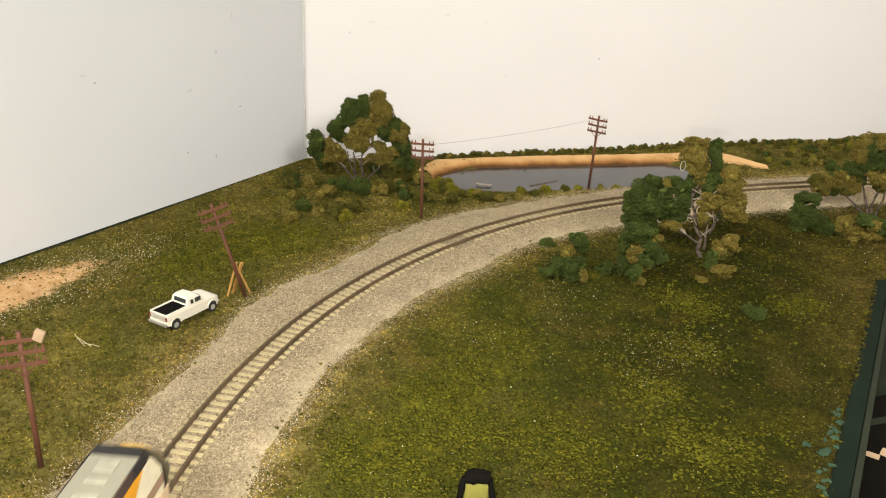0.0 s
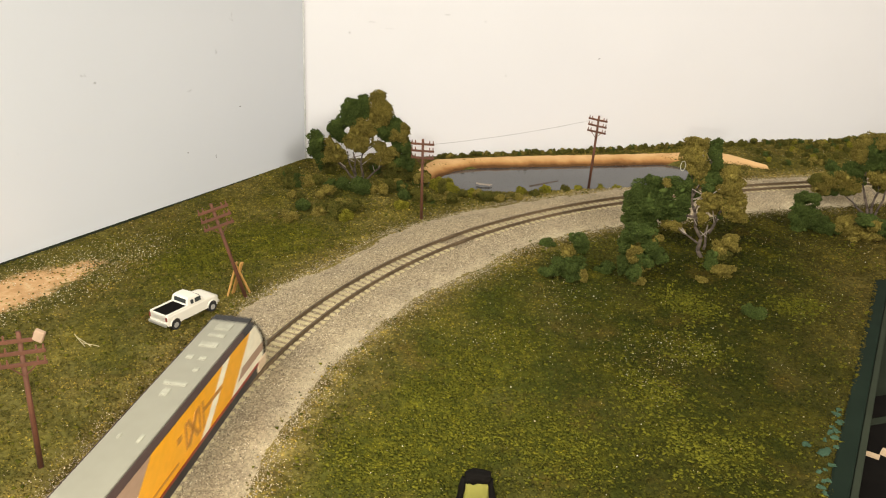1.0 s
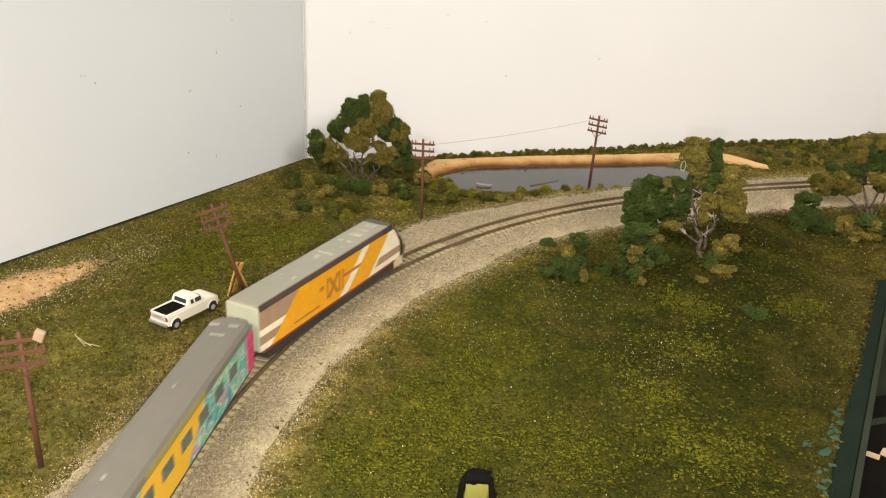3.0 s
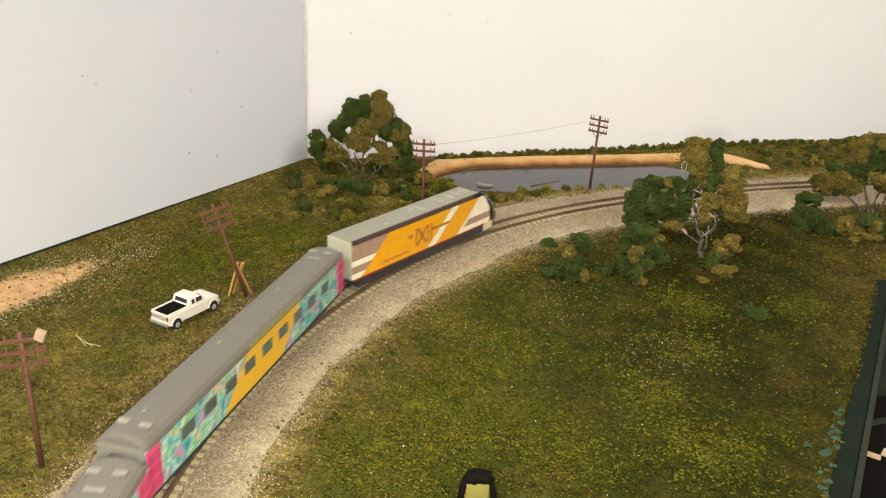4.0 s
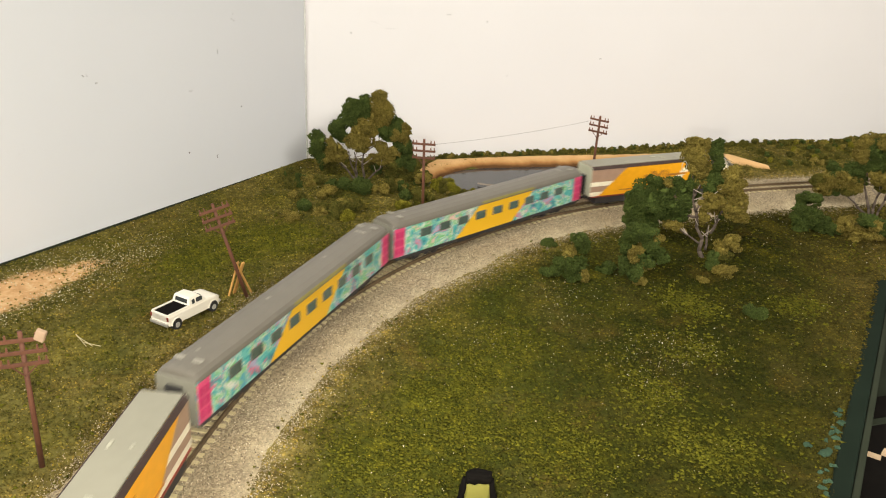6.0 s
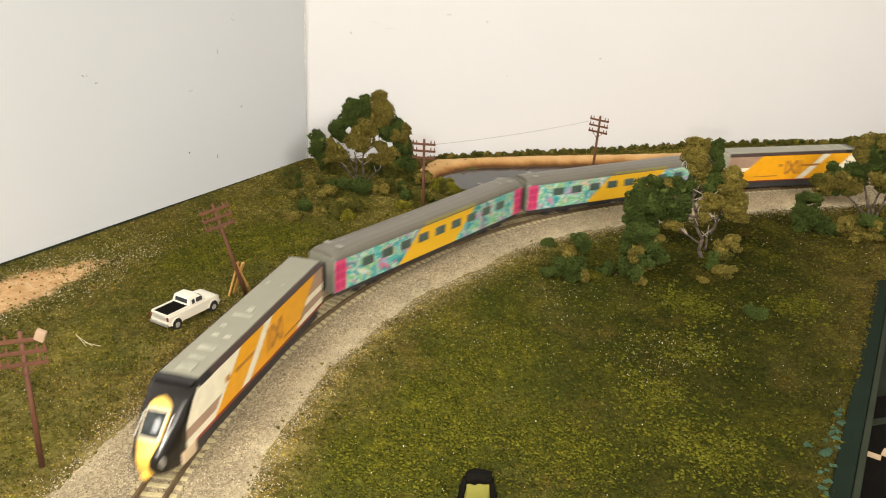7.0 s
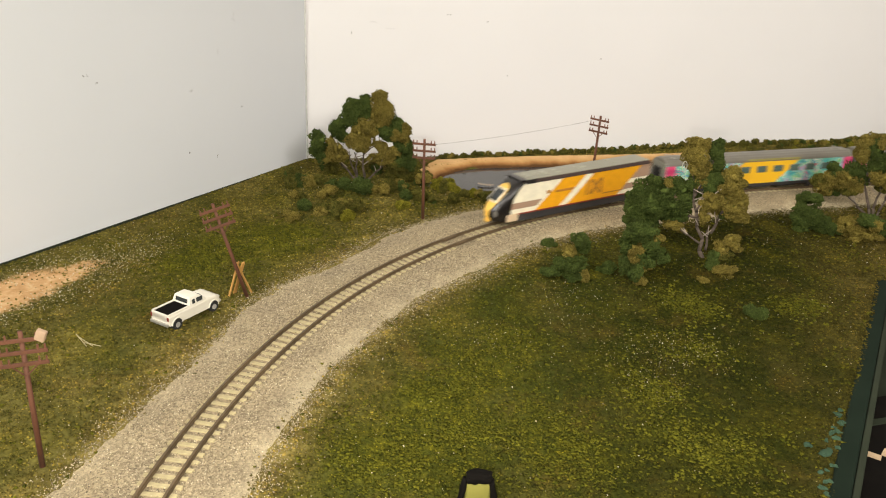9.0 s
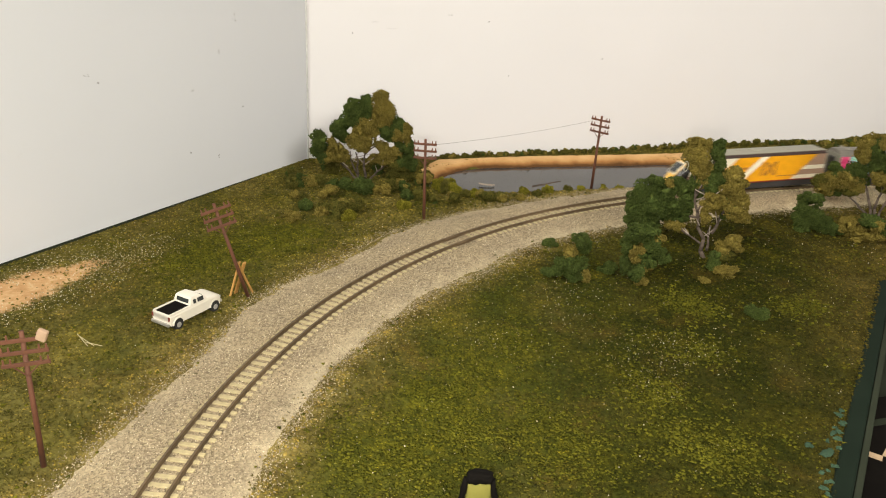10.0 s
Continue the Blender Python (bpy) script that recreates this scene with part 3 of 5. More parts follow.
def turf():
    rng = np.random.RandomState(12)
    n = 460000
    x, y = open_turf(rng.uniform(-0.29, 0.55, n), rng.uniform(0.17, 0.86, n), rng)
    lush = 0.5 + 0.5 * waves(x, y, 60, 7)
    size = rng.uniform(0.00032, 0.00070, len(x)) * (0.8 + 0.6 * np.clip(lush, 0, 1)) * (0.75 + 0.75 * y)
    me = crumbs("grass_turf", np.c_[x, y, height(x, y) + size * 0.35], size, rng, 0.55, TETRA, True)
    set_tints(me, x, y, 4)
    tagged(link("grass_turf", me, M_TURF), "fine foam turf in dark green, olive and brown drifts", "grass", kind="stuff")
    # coarse yellow-green flakes, thick in the lush drifts and thin between them
    n = 520000
    x, y = rng.uniform(-0.29, 0.40, n), rng.uniform(0.17, 0.66, n)
    rich = lushness(x, y)
    tuft = 0.5 + 0.75 * waves(x, y, 210, 21) + 0.6 * waves(x, y, 480, 22)
    keep = rng.uniform(0, 1, n) < np.clip(0.03 + 0.87 * rich, 0, 0.9) * np.clip(1.3 * tuft, 0.05, 1)
    x, y = open_turf(x[keep], y[keep], rng, 0.006)
    size = rng.uniform(0.00040, 0.00120, len(x)) * (0.75 + 0.7 * y)
    me = crumbs("coarse_turf", np.c_[x, y, height(x, y) + size * 0.45], size, rng, 0.5, TETRA, True)
    tagged(link("coarse_turf", me, M_FLAKE), "coarse yellow-green foam flakes scattered in lush drifts", "grass", kind="stuff")
    n = 6000
    x, y = rng.uniform(-0.29, 0.55, n), rng.uniform(0.17, 0.80, n)
    near = [rng.normal(0, 0.012, (90, 2)) + np.array(p) for p in PALE]
    x, y = np.concatenate([x] + [p[:, 0] for p in near]), np.concatenate([y] + [p[:, 1] for p in near])
    a, b, c = inside(x, y)
    keep = (a > 0.002) & (b > 0.02) & (c > 0.001) & (pond_d(x, y, 1.65) > 1.15)
    x, y = x[keep], y[keep]
    size = rng.uniform(0.00014, 0.00034, len(x)) * np.where(rng.uniform(0, 1, len(x)) < 0.04, 1.7, 1.0)
    me = crumbs("pale_flecks", np.c_[x, y, height(x, y) + 0.0008], size, rng)
    tagged(link("pale_flecks", me, M_FLECK), "pale straw-coloured flecks strewn over the turf", "debris", kind="stuff")
    # chips round the sandy patch by the left board
    n = 3400
    t, r = rng.uniform(0, 6.283, n), np.abs(rng.normal(1.15, 0.36, n))
    u, v = np.cos(t) * r * 0.058, np.sin(t) * r * 0.020
    x, y = -0.214 + u * 0.5 - v * 0.866, 0.372 + u * 0.866 + v * 0.5
    a, b, c = inside(x, y)
    x, y = x[a > 0.002], y[a > 0.002]
    me = crumbs("sand_chips", np.c_[x, y, height(x, y) + 0.0006], rng.uniform(0.00018, 0.00040, len(x)), rng)
    tagged(link("sand_chips", me, M_FLECK), "pale stone chips round a bare sandy patch", "gravel", kind="stuff")


def boards():
    def board(name, a, way, out, length, material, label):
        a, way, out = Vector((*a, 0)), Vector((*way, 0)).normalized(), Vector((*out, 0)).normalized()
        bm = bmesh.new()
        c = a + way * (length / 2) + out * 0.003
        m = Matrix.Translation((c.x, c.y, 0.245)) @ Matrix.Rotation(math.atan2(way.y, way.x), 4, "Z") @ Matrix.Diagonal((length, 0.006, 0.55, 1))
        bmesh.ops.create_cube(bm, size=1.0, matrix=m)
        return tagged(part(name, bm, material), label, "backdrop board", kind="structure")
    board("wall_west", CORNER, LEFT_WAY, -LEFT_IN, 1.6, M_WALL_A, "painted backdrop board, toned grey-white for its dimmer light, with small scuffs")
    board("wall_north", CORNER + BACK_WAY * -0.006, BACK_WAY, -BACK_IN, 1.5, M_WALL_B, "white painted backdrop board with faint scuffs")
    # shadow gap strip at the joint and foot of the boards
    bm = rod(bmesh.new(), (CORNER[0] + 0.0005, CORNER[1] - 0.0012, -0.01), (CORNER[0] + 0.0005, CORNER[1] - 0.0012, 0.5), 0.0007, 0.0007, 6)
    tagged(part("trim", bm, plain("corner_bead", (0.55, 0.55, 0.53), 0.7)), "thin grey bead in the corner between the boards", "trim", kind="structure")
    bm = bmesh.new()
    c = Vector((*(CORNER + LEFT_WAY * 0.8 + LEFT_IN * 0.0004), -0.0024))
    box(bm, c.x, c.y, c.z, 1.6, 0.0008, 0.0024, Matrix.Rotation(math.atan2(LEFT_WAY[1], LEFT_WAY[0]), 4, "Z"))
    tagged(part("baseboard", bm, M_SHELF), "thin dark green painted line along the board's foot", "trim", kind="structure")


def room():
    def slab(name, c, s, material, label):
        tagged(part(name, boxed(*c, *s), material), label, name.split("_")[0], kind="structure")
    slab("floor", (0, 0, -1.05), (4.4, 4.4, 0.1), M_FLOOR, "plain brown floor of the layout room")
    slab("ceiling", (0, 0, 1.45), (4.4, 4.4, 0.1), M_CEIL, "plain white ceiling of the layout room")
    slab("wall_south", (0, -2.15, 0.2), (4.4, 0.1, 2.4), M_ROOM, "plain painted wall of the layout room")
    slab("wall_east", (2.15, 0, 0.2), (0.1, 4.2, 2.4), M_ROOM, "plain painted wall of the layout room")
    slab("wall_rear", (0, 2.15, 0.2), (4.4, 0.1, 2.4), M_ROOM, "plain painted wall of the layout room")
    slab("wall_outer", (-2.15, 0, 0.2), (0.1, 4.2, 2.4), M_ROOM, "plain painted wall of the layout room")


def water():
    ring, n = [], 96
    a = radians(POND[4])
    for i in range(n):
        t = 2 * math.pi * i / n
        c, s = math.cos(t), math.sin(t)
        u = math.copysign(abs(c) ** (2 / 2.6), c) * POND[2] * 1.06
        v = math.copysign(abs(s) ** (2 / 2.6), s) * POND[3] * (1.10 if s < 0 else 1.50)
        ring.append((POND[0] + u * math.cos(a) - v * math.sin(a), POND[1] + u * math.sin(a) + v * math.cos(a), WATER_Z))
    bm = bmesh.new()
    bm.faces.new([bm.verts.new(p) for p in ring])
    tagged(part("water", bm, M_WATER), "still dark grey pond water of glossy resin", "pond", kind="structure")
    # sandy bank behind the water, curling forward at its far end
    verts, faces, m = [], [], 9
    for i in range(141):
        u = -1.0 + i / 140 * 2.52
        x = POND[0] + u * POND[2] * math.cos(a)
        y = POND[1] + u * POND[2] * math.sin(a)
        foot = float(np.interp(u, [-1.0, -0.93, -0.80, -0.62, -0.14, 0.5, 0.96, 1.15, 1.31, 1.52], [0.020, 0.012, 0.029, 0.0430, 0.0395, 0.0345, 0.0318, 0.0240, 0.0117, -0.006]))
        crest = float(np.interp(u, [-1.0, -0.83, -0.5, -0.1, 0.57, 1.04, 1.25, 1.41, 1.52], [0.030, 0.0535, 0.0545, 0.0545, 0.0500, 0.0485, 0.0460, 0.0330, 0.000]))
        rise = 0.0060 * float(smoothstep(-1.06, -0.9, u))
        for j in range(m):
            w = j / (m - 1)
            v = foot + (crest - foot) * w + 0.0004 * math.sin(u * 41 + 2 * w) + 0.0003 * math.sin(u * 83)
            z = WATER_Z - 0.0006 + rise * (1 - (1 - w) ** 2.6) + 0.0015 * float(smoothstep(1.0, 1.3, u))
            px, py = x - v * math.sin(a), y + v * math.cos(a)
            z = max(z, float(height(np.array([px]), np.array([py]))[0]) + 0.0007 * min(1.0, 4 * w * (1 - w) + 0.2))
            verts.append((px, py, z))
    for i in range(140):
        for j in range(m - 1):
            k = i * m + j
            faces.append((k, k + m, k + m + 1, k + 1))
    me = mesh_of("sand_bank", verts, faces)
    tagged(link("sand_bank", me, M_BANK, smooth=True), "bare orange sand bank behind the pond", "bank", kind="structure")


# ---- track ----
def rail_mesh(side):
    prof = [(-0.0007, -0.0019), (0.0007, -0.0019), (0.0007, -0.0016), (0.0003, -0.0013), (0.0003, -0.0006), (0.00045, -0.0005), (0.00045, 0.0), (-0.00045, 0.0), (-0.00045, -0.0005), (-0.0003, -0.0006), (-0.0003, -0.0013), (-0.0007, -0.0016)]
    rings = []
    for s in np.concatenate([np.arange(-0.9, 0, 0.05), np.arange(0, 0.82, 0.006), np.arange(0.82, 1.5, 0.05)]):
        x, y, th = track(s)
        rings.append([(x - math.sin(th) * (side * 0.0049 + p), y + math.cos(th) * (side * 0.0049 + p), z) for p, z in prof])
    return loft(bmesh.new(), rings)


def railway():
    top = empty("railway_track", Matrix(), "curved brown-railed model track with pale cream sleepers", "railway track")
    part("rail", rail_mesh(1), M_RAIL, top)
    part("rail", rail_mesh(-1), M_RAIL, top)
    for side in (1, -1):
        x, y, th = track(0.290)
        m = Matrix.Rotation(th, 4, "Z")
        part("rail_joiner", boxed(*beside(0.290, side * 0.0049), -0.0012, 0.011, 0.0022, 0.0015, m, bevel=0.0002), M_RAIL, top, "dark metal rail joiner")
    tie = bpy.data.meshes.new("sleeper")
    bm = boxed(0, 0, 0, 0.0019, 0.0160, 0.0013, bevel=0.0002)
    bm.to_mesh(tie)
    bm.free()
    tie.materials.append(M_TIE)
    rng = random.Random(3)
    rest = bmesh.new()
    s = -0.88
    while s < 1.48:
        s += 0.0047
        if 0.283 < s < 0.301:
            continue
        x, y, th = track(s)
        m = Matrix.Translation((x, y, -0.00235 + 0.00012 * rng.uniform(-1, 1))) @ Matrix.Rotation(th + rng.uniform(-0.04, 0.04), 4, "Z")
        if -0.02 < s < 1.0:
            ob = new("sleeper", tie)
            ob.parent = top
            ob.matrix_local = m
        else:
            box(rest, 0, 0, 0, 0.0019, 0.0160, 0.0013, m)
    tagged(part("far_sleepers", rest, M_TIE, top), kind="stuff")


# ---- trees and bushes ----
def clump_mesh(name, centre, radii, n, rng, grain):
    """A torn lump of foam foliage: fine shards over a handful of uneven lobes."""
    radii, centre = np.asarray(radii), np.asarray(centre)
    k = 11
    hub = rng.normal(size=(k, 3))
    hub /= np.linalg.norm(hub, axis=1)[:, None]
    hub *= rng.uniform(0.45, 0.78, k)[:, None]
    lobe = rng.uniform(0.30, 0.52, k)
    j = rng.randint(0, k, n)
    d = rng.normal(size=(n, 3))
    d /= np.linalg.norm(d, axis=1)[:, None]
    r = lobe[j] * (1 - np.abs(rng.normal(0, 0.14, n))) * np.where(rng.uniform(0, 1, n) < 0.05, 1.3, 1.0)
    p = (hub[j] + d * r[:, None]) * radii[None] + centre[None]
    size = rng.uniform(0.55, 1.25, n) * grain
    q = np.concatenate([hub * 0.8, rng.normal(0, 0.25, (6, 3))]) * radii[None] + centre[None]
    core = np.concatenate([lobe * 0.6, np.full(6, 0.42)]) * min(radii)
    return crumbs(name, np.concatenate([p, q]), np.concatenate([size, core]), rng, 0.85, TETRA)


def clump(name, centre, radii, material, parent, rng, label="", grain=0.00050):
    area = (radii[0] * radii[1] + radii[1] * radii[2] + radii[0] * radii[2]) / 3 * 12.6
    n = int(min(2800, max(90, area / (grain * grain) * 1.25)))
    return link(name, clump_mesh(name, centre, radii, n, rng, grain), material, parent, label)


def limb(bm, a, b, r0, r1, rng, bend=0.12, n=4):
    a, b = Vector(a), Vector(b)
    L, last, pts = (b - a).length, a, [a]
    for i in range(1, n + 1):
        p = a.lerp(b, i / n)
        if i < n:
            p += Vector((rng.uniform(-1, 1), rng.uniform(-1, 1), rng.uniform(-0.5, 0.5))) * L * bend * 0.5
        pts.append(p)
    for i in range(n):
        ra, rb = r0 + (r1 - r0) * i / n, r0 + (r1 - r0) * (i + 1) / n
        rod(bm, pts[i], pts[i + 1], ra, rb, 7)


def tree(base, across, limbs, lumps, label, seed, fuller=1.0, tall=1.0):
    """limbs: (x, z) tips in mm beside the base; lumps: (x, z, rx, rz, material, depth) in mm. across: heading of x."""
    rng = np.random.RandomState(seed)
    rr = random.Random(seed)
    zb = float(height(np.array([base[0]]), np.array([base[1]]))[0])
    top = empty("tree", pose(base[0], base[1], zb, 0, 0, across), label, "tree", "model trees")
    bm = bmesh.new()
    for i, (x, z, x2, z2, r, depth) in enumerate(limbs):
        limb(bm, (x * MM, 0.3 * depth * MM, z * MM - (0.002 if z == 0 else 0)), (x2 * MM, depth * MM, z2 * MM), r * MM, r * 0.45 * MM, rr)
    part("trunk", bm, M_BARK, top, "forked grey-brown trunk with bare twigs", True)
    bm = bmesh.new()
    for i, (x, z, x2, z2, r, depth) in enumerate(limbs):
        for k in range(2):
            f = rr.uniform(0.5, 0.9)
            p = Vector((x + (x2 - x) * f, depth * f, z + (z2 - z) * f)) * MM
            rod(bm, p, p + Vector((rr.uniform(-9, 9), rr.uniform(-5, 3), rr.uniform(3, 9))) * MM, 0.35 * MM, 0.2 * MM, 5)
    part("twig", bm, M_TWIG, top, "pale bare twigs")
    for x, z, rx, rz, mat, depth in lumps:
        rx, rz = rx * fuller, rz * fuller
        clump("foliage_clump", (x * MM, depth * MM, z * tall * MM), (rx * MM, (rx + rz) * 0.45 * MM, rz * MM), mat, top, rng)
    return top


D, O, G = M_LEAF_DARK, M_LEAF_OLIVE, M_LEAF_MID


def trees():
    """Each tree bough by bough."""
    left = [(-30, 27, 6.8, 8.6, D, 0), (-30, 20, 6.1, 5.4, D, -1), (-32, 32, 4.4, 4.7, D, 2), (-23, 20, 4.4, 5.0, O, -2), (-17, 23, 5.8, 6.8, O, -3), (-13, 19, 3.7, 3.6, O, 0), (-22, 29, 3.1, 3.6, O, 1), (-29, 14, 4.8, 2.5, O, 2), (-20, 14, 4.4, 2.5, G, 3)]
    crown = [(-16, 39, 6.9, 7.3, D, 0), (-7, 55, 6.6, 6.2, D, 1), (-2, 51, 7.3, 7.3, D, 2), (-8, 48, 7.6, 6.2, D, -1), (-17, 42, 4.5, 4.0, D, -2), (-13, 33, 4.2, 3.3, D, 1), (2, 55, 5.2, 7.3, D, -2), (3, 62, 4.5, 2.4, D, 2), (0, 47, 5.2, 4.6, D, 0)]
    tip = [(12, 63, 5.9, 4.7, O, 1), (13, 57, 6.9, 6.6, O, -1), (17, 52, 5.9, 7.3, O, 0), (13, 46, 6.2, 4.4, O, 2), (9, 53, 4.5, 5.5, O, -3), (16, 45, 4.9, 3.3, O, 1)]
    middle = [(2, 43, 7.6, 5.5, O, -5), (7, 40, 4.9, 4.4, O, -4), (-2, 38, 6.2, 5.5, O, -6), (-4, 30, 6.9, 5.5, O, -5), (3, 31, 5.2, 6.6, O, -4), (0, 25, 4.5, 2.6, O, -4)]
    right = [(14, 38, 6.2, 5.8, D, 1), (19, 37, 5.9, 6.2, D, 2), (24, 44, 5.2, 5.1, D, 3), (27, 41, 3.8, 4.7, D, 1), (21, 32, 4.9, 3.3, D, 3), (30, 38, 4.5, 6.2, O, 0), (26, 35, 4.2, 4.7, O, -2), (32, 32, 3.1, 5.1, O, 1), (32, 24, 4.9, 6.6, D, 2), (27, 27, 4.5, 4.4, D, 3), (34, 20, 3.8, 5.5, D, 1)]
    skirt = [(15, 24, 5.9, 5.8, O, -1), (11, 18, 5.5, 4.4, O, -2), (18, 16, 6.2, 4.4, O, 0), (24, 21, 5.5, 4.4, O, 1), (29, 15, 5.2, 5.1, D, 2), (35, 12, 5.5, 5.8, D, 3), (25, 11, 6.2, 4.4, G, 1), (34, 5, 5.9, 4.4, G, 4), (24, 5, 6.2, 4.0, G, 3)]
    stems = [(0, 0, -20, 18, 0.9, 0), (-3, 0, -5, 20, 0.9, 3), (1, 0, 2, 21, 1.1, -1), (2, 21, -1, 29, 0.7, -3), (2, 20, 7, 25, 0.6, -2), (3, 0, 17, 13, 0.8, -2), (17, 12, 28, 21, 0.6, 0), (7, 24, 16, 31, 0.5, 1), (-2, 0, -9, 21, 0.7, 2), (2, 21, 4, 44, 0.6, 3)]
    tree((-0.0628, 0.5748), 6.2, stems, left + crown + tip + middle + right + skirt, "broad foam-leaved model tree in dark green and olive", 31, 1.2, 0.965)

    head = [(-15, 69, 7.6, 5.2, O, 0), (-16, 64, 6.1, 5.6, O, 1), (-12, 60, 6.1, 6.0, O, -1), (-11, 55, 4.6, 4.0, O, -2), (-11, 72, 3.8, 2.8, O, 1), (-17, 57, 3.4, 3.6, O, 2)]
    spire = [(-4, 68, 3.8, 5.6, D, 2), (-2, 62, 4.6, 5.6, D, 1), (-3, 55, 5.7, 5.6, D, 3), (0, 53, 4.9, 4.8, D, 2), (-4, 50, 4.9, 4.4, D, 1), (-2, 72, 1.9, 2.4, D, 2)]
    flank = [(8, 55, 4.9, 4.4, O, 0), (10, 50, 5.3, 4.4, O, 1), (7, 46, 4.6, 4.4, O, -1), (14, 41, 5.3, 4.8, O, 0), (12, 35, 6.1, 4.8, O, -2), (15, 30, 5.7, 3.6, O, 1), (4, 43, 3.8, 4.4, D, 3), (9, 39, 4.2, 6.0, D, 3), (0, 39, 6.1, 4.4, O, -3), (-4, 35, 4.2, 3.6, O, -2), (-4, 27, 3.4, 5.2, O, 1)]
    wing = [(-35, 45, 4.9, 3.6, D, 0), (-40, 39, 6.4, 4.4, D, 1), (-45, 33, 6.4, 5.2, D, 0), (-47, 26, 4.6, 5.2, D, 2), (-37, 33, 7.6, 6.8, D, -3), (-30, 39, 6.8, 6.0, D, 0), (-24, 43, 5.3, 4.8, D, 2), (-19, 40, 4.9, 5.2, D, 1), (-23, 33, 7.2, 6.8, D, -3), (-16, 32, 4.6, 5.6, D, 0)]
    under = [(-31, 26, 7.6, 6.0, D, -2), (-42, 23, 6.8, 5.6, D, 0), (-18, 25, 5.3, 4.8, D, 1), (-47, 17, 4.6, 3.6, D, 2), (-37, 17, 7.2, 3.6, D, 1), (-25, 22, 4.9, 4.0, D, 0), (-22, 19, 5.7, 3.6, O, -3), (-27, 45, 3.0, 2.4, O, -2), (-16, 15, 2.7, 2.0, O, 0)]
    stems = [(0, 0, -8, 25, 1.5, 0), (-8, 25, -12, 37, 1.1, 0), (-12, 37, -9, 47, 0.8, 0), (-9, 47, -4, 64, 0.6, 1), (-12, 37, -16, 58, 0.6, 1), (-4, 9, -17, 17, 0.7, -3), (0, 5, 0, 20, 0.9, 2), (1, 16, 5, 29, 1.1, 3), (5, 29, 10, 46, 0.7, 1), (-9, 29, -2, 42, 0.6, -2), (-11, 35, -30, 33, 0.8, 0), (-8, 25, -32, 24, 0.8, 1)]
    tree((0.1601, 0.4662), -19, stems, head + spire + [(-14, 46, 5, 5, D, 3), (-13, 39, 4.5, 5, D, 4), (-3, 46, 5, 5, D, 2), (-9, 49, 4, 4.5, O, 1), (3, 47, 5, 5, D, 3), (2, 32, 4, 4, O, 2), (8, 30, 4, 4, D, 3)] + flank + wing + under, "tall open model tree with dark green and olive foam clumps", 32, 1.18, 0.985)

    left = [(-28, 30, 8.1, 5.0, D, 0), (-21, 25, 8.6, 6.5, O, -2), (-30, 22, 7.2, 6.0, O, 0), (-38, 20, 5.7, 5.0, G, 1), (-35, 14, 6.2, 6.0, O, 0), (-29, 14, 7.2, 5.0, D, 2), (-20, 17, 7.7, 4.5, G, 1), (-15, 32, 8.1, 6.5, D, 1), (-12, 25, 6.2, 4.5, D, 3), (-14, 20, 5.7, 4.0, O, 0)]
    crown = [(-15, 47, 5.7, 7.1, O, 0), (-14, 42, 4.3, 4.5, O, -1), (-12, 55, 5.7, 4.5, O, 1), (-6, 49, 5.7, 7.1, D, 1), (-3, 54, 5.7, 6.0, O, 2), (-4, 42, 7.2, 6.5, D, 2), (2, 41, 6.2, 6.5, D, 0), (-3, 36, 6.2, 4.5, D, 1), (0, 31, 7.2, 5.5, O, -2), (6, 28, 6.2, 7.1, O, 0), (4, 23, 5.3, 4.0, G, 2), (10, 37, 8.1, 9.1, O, 1), (7, 49, 8.1, 8.6, D, 2)]
    stems = [(0, 0, -17, 12, 1.0, -2), (0, 0, -10, 26, 1.2, 0), (-9, 25, -7, 44, 0.8, 0), (2, 0, 2, 30, 1.1, 1), (4, 0, 9, 30, 0.9, 0), (-17, 12, -32, 20, 0.8, 0)]
    tree((0.3060, 0.5606), -28.6, stems, left + crown, "spreading multi-stemmed model tree in olive and green", 33, 1.15)


def bush(x, y, r, h, mats, seed, label, spread=1.0):
    rng = np.random.RandomState(seed)
    zb = float(height(np.array([x]), np.array([y]))[0])
    top = empty("bush", pose(x, y, zb), label, "bush", "model bushes")
    for i in range(len(mats)):
        a = rng.uniform(0, 6.28)
        off = r * 0.6 * spread if len(mats) > 1 else 0
        z = rng.uniform(0.35, max(0.4, h / r * 0.7)) * r if len(mats) > 1 else 0.55 * h
        rad = r * (rng.uniform(0.5, 0.75) if len(mats) > 1 else 1)
        clump("foliage_clump", (math.cos(a) * off * MM, math.sin(a) * off * 0.6 * MM, z * MM), (rad * MM, rad * MM, rad * 0.9 * MM), mats[i], top, rng)
    return top


def lumpy_bush(x, y, across, lumps, label, seed):
    rng = np.random.RandomState(seed)
    zb = float(height(np.array([x]), np.array([y]))[0])
    top = empty("bush", pose(x, y, zb, 0, 0, across), label, "bush", "model bushes")
    for lx, lz, rx, rz, mat in lumps:
        clump("foliage_clump", (lx * MM, rng.uniform(-3, 3) * MM, lz * MM), (rx * 1.15 * MM, rx * 1.1 * MM, rz * 1.15 * MM), mat, top, rng)


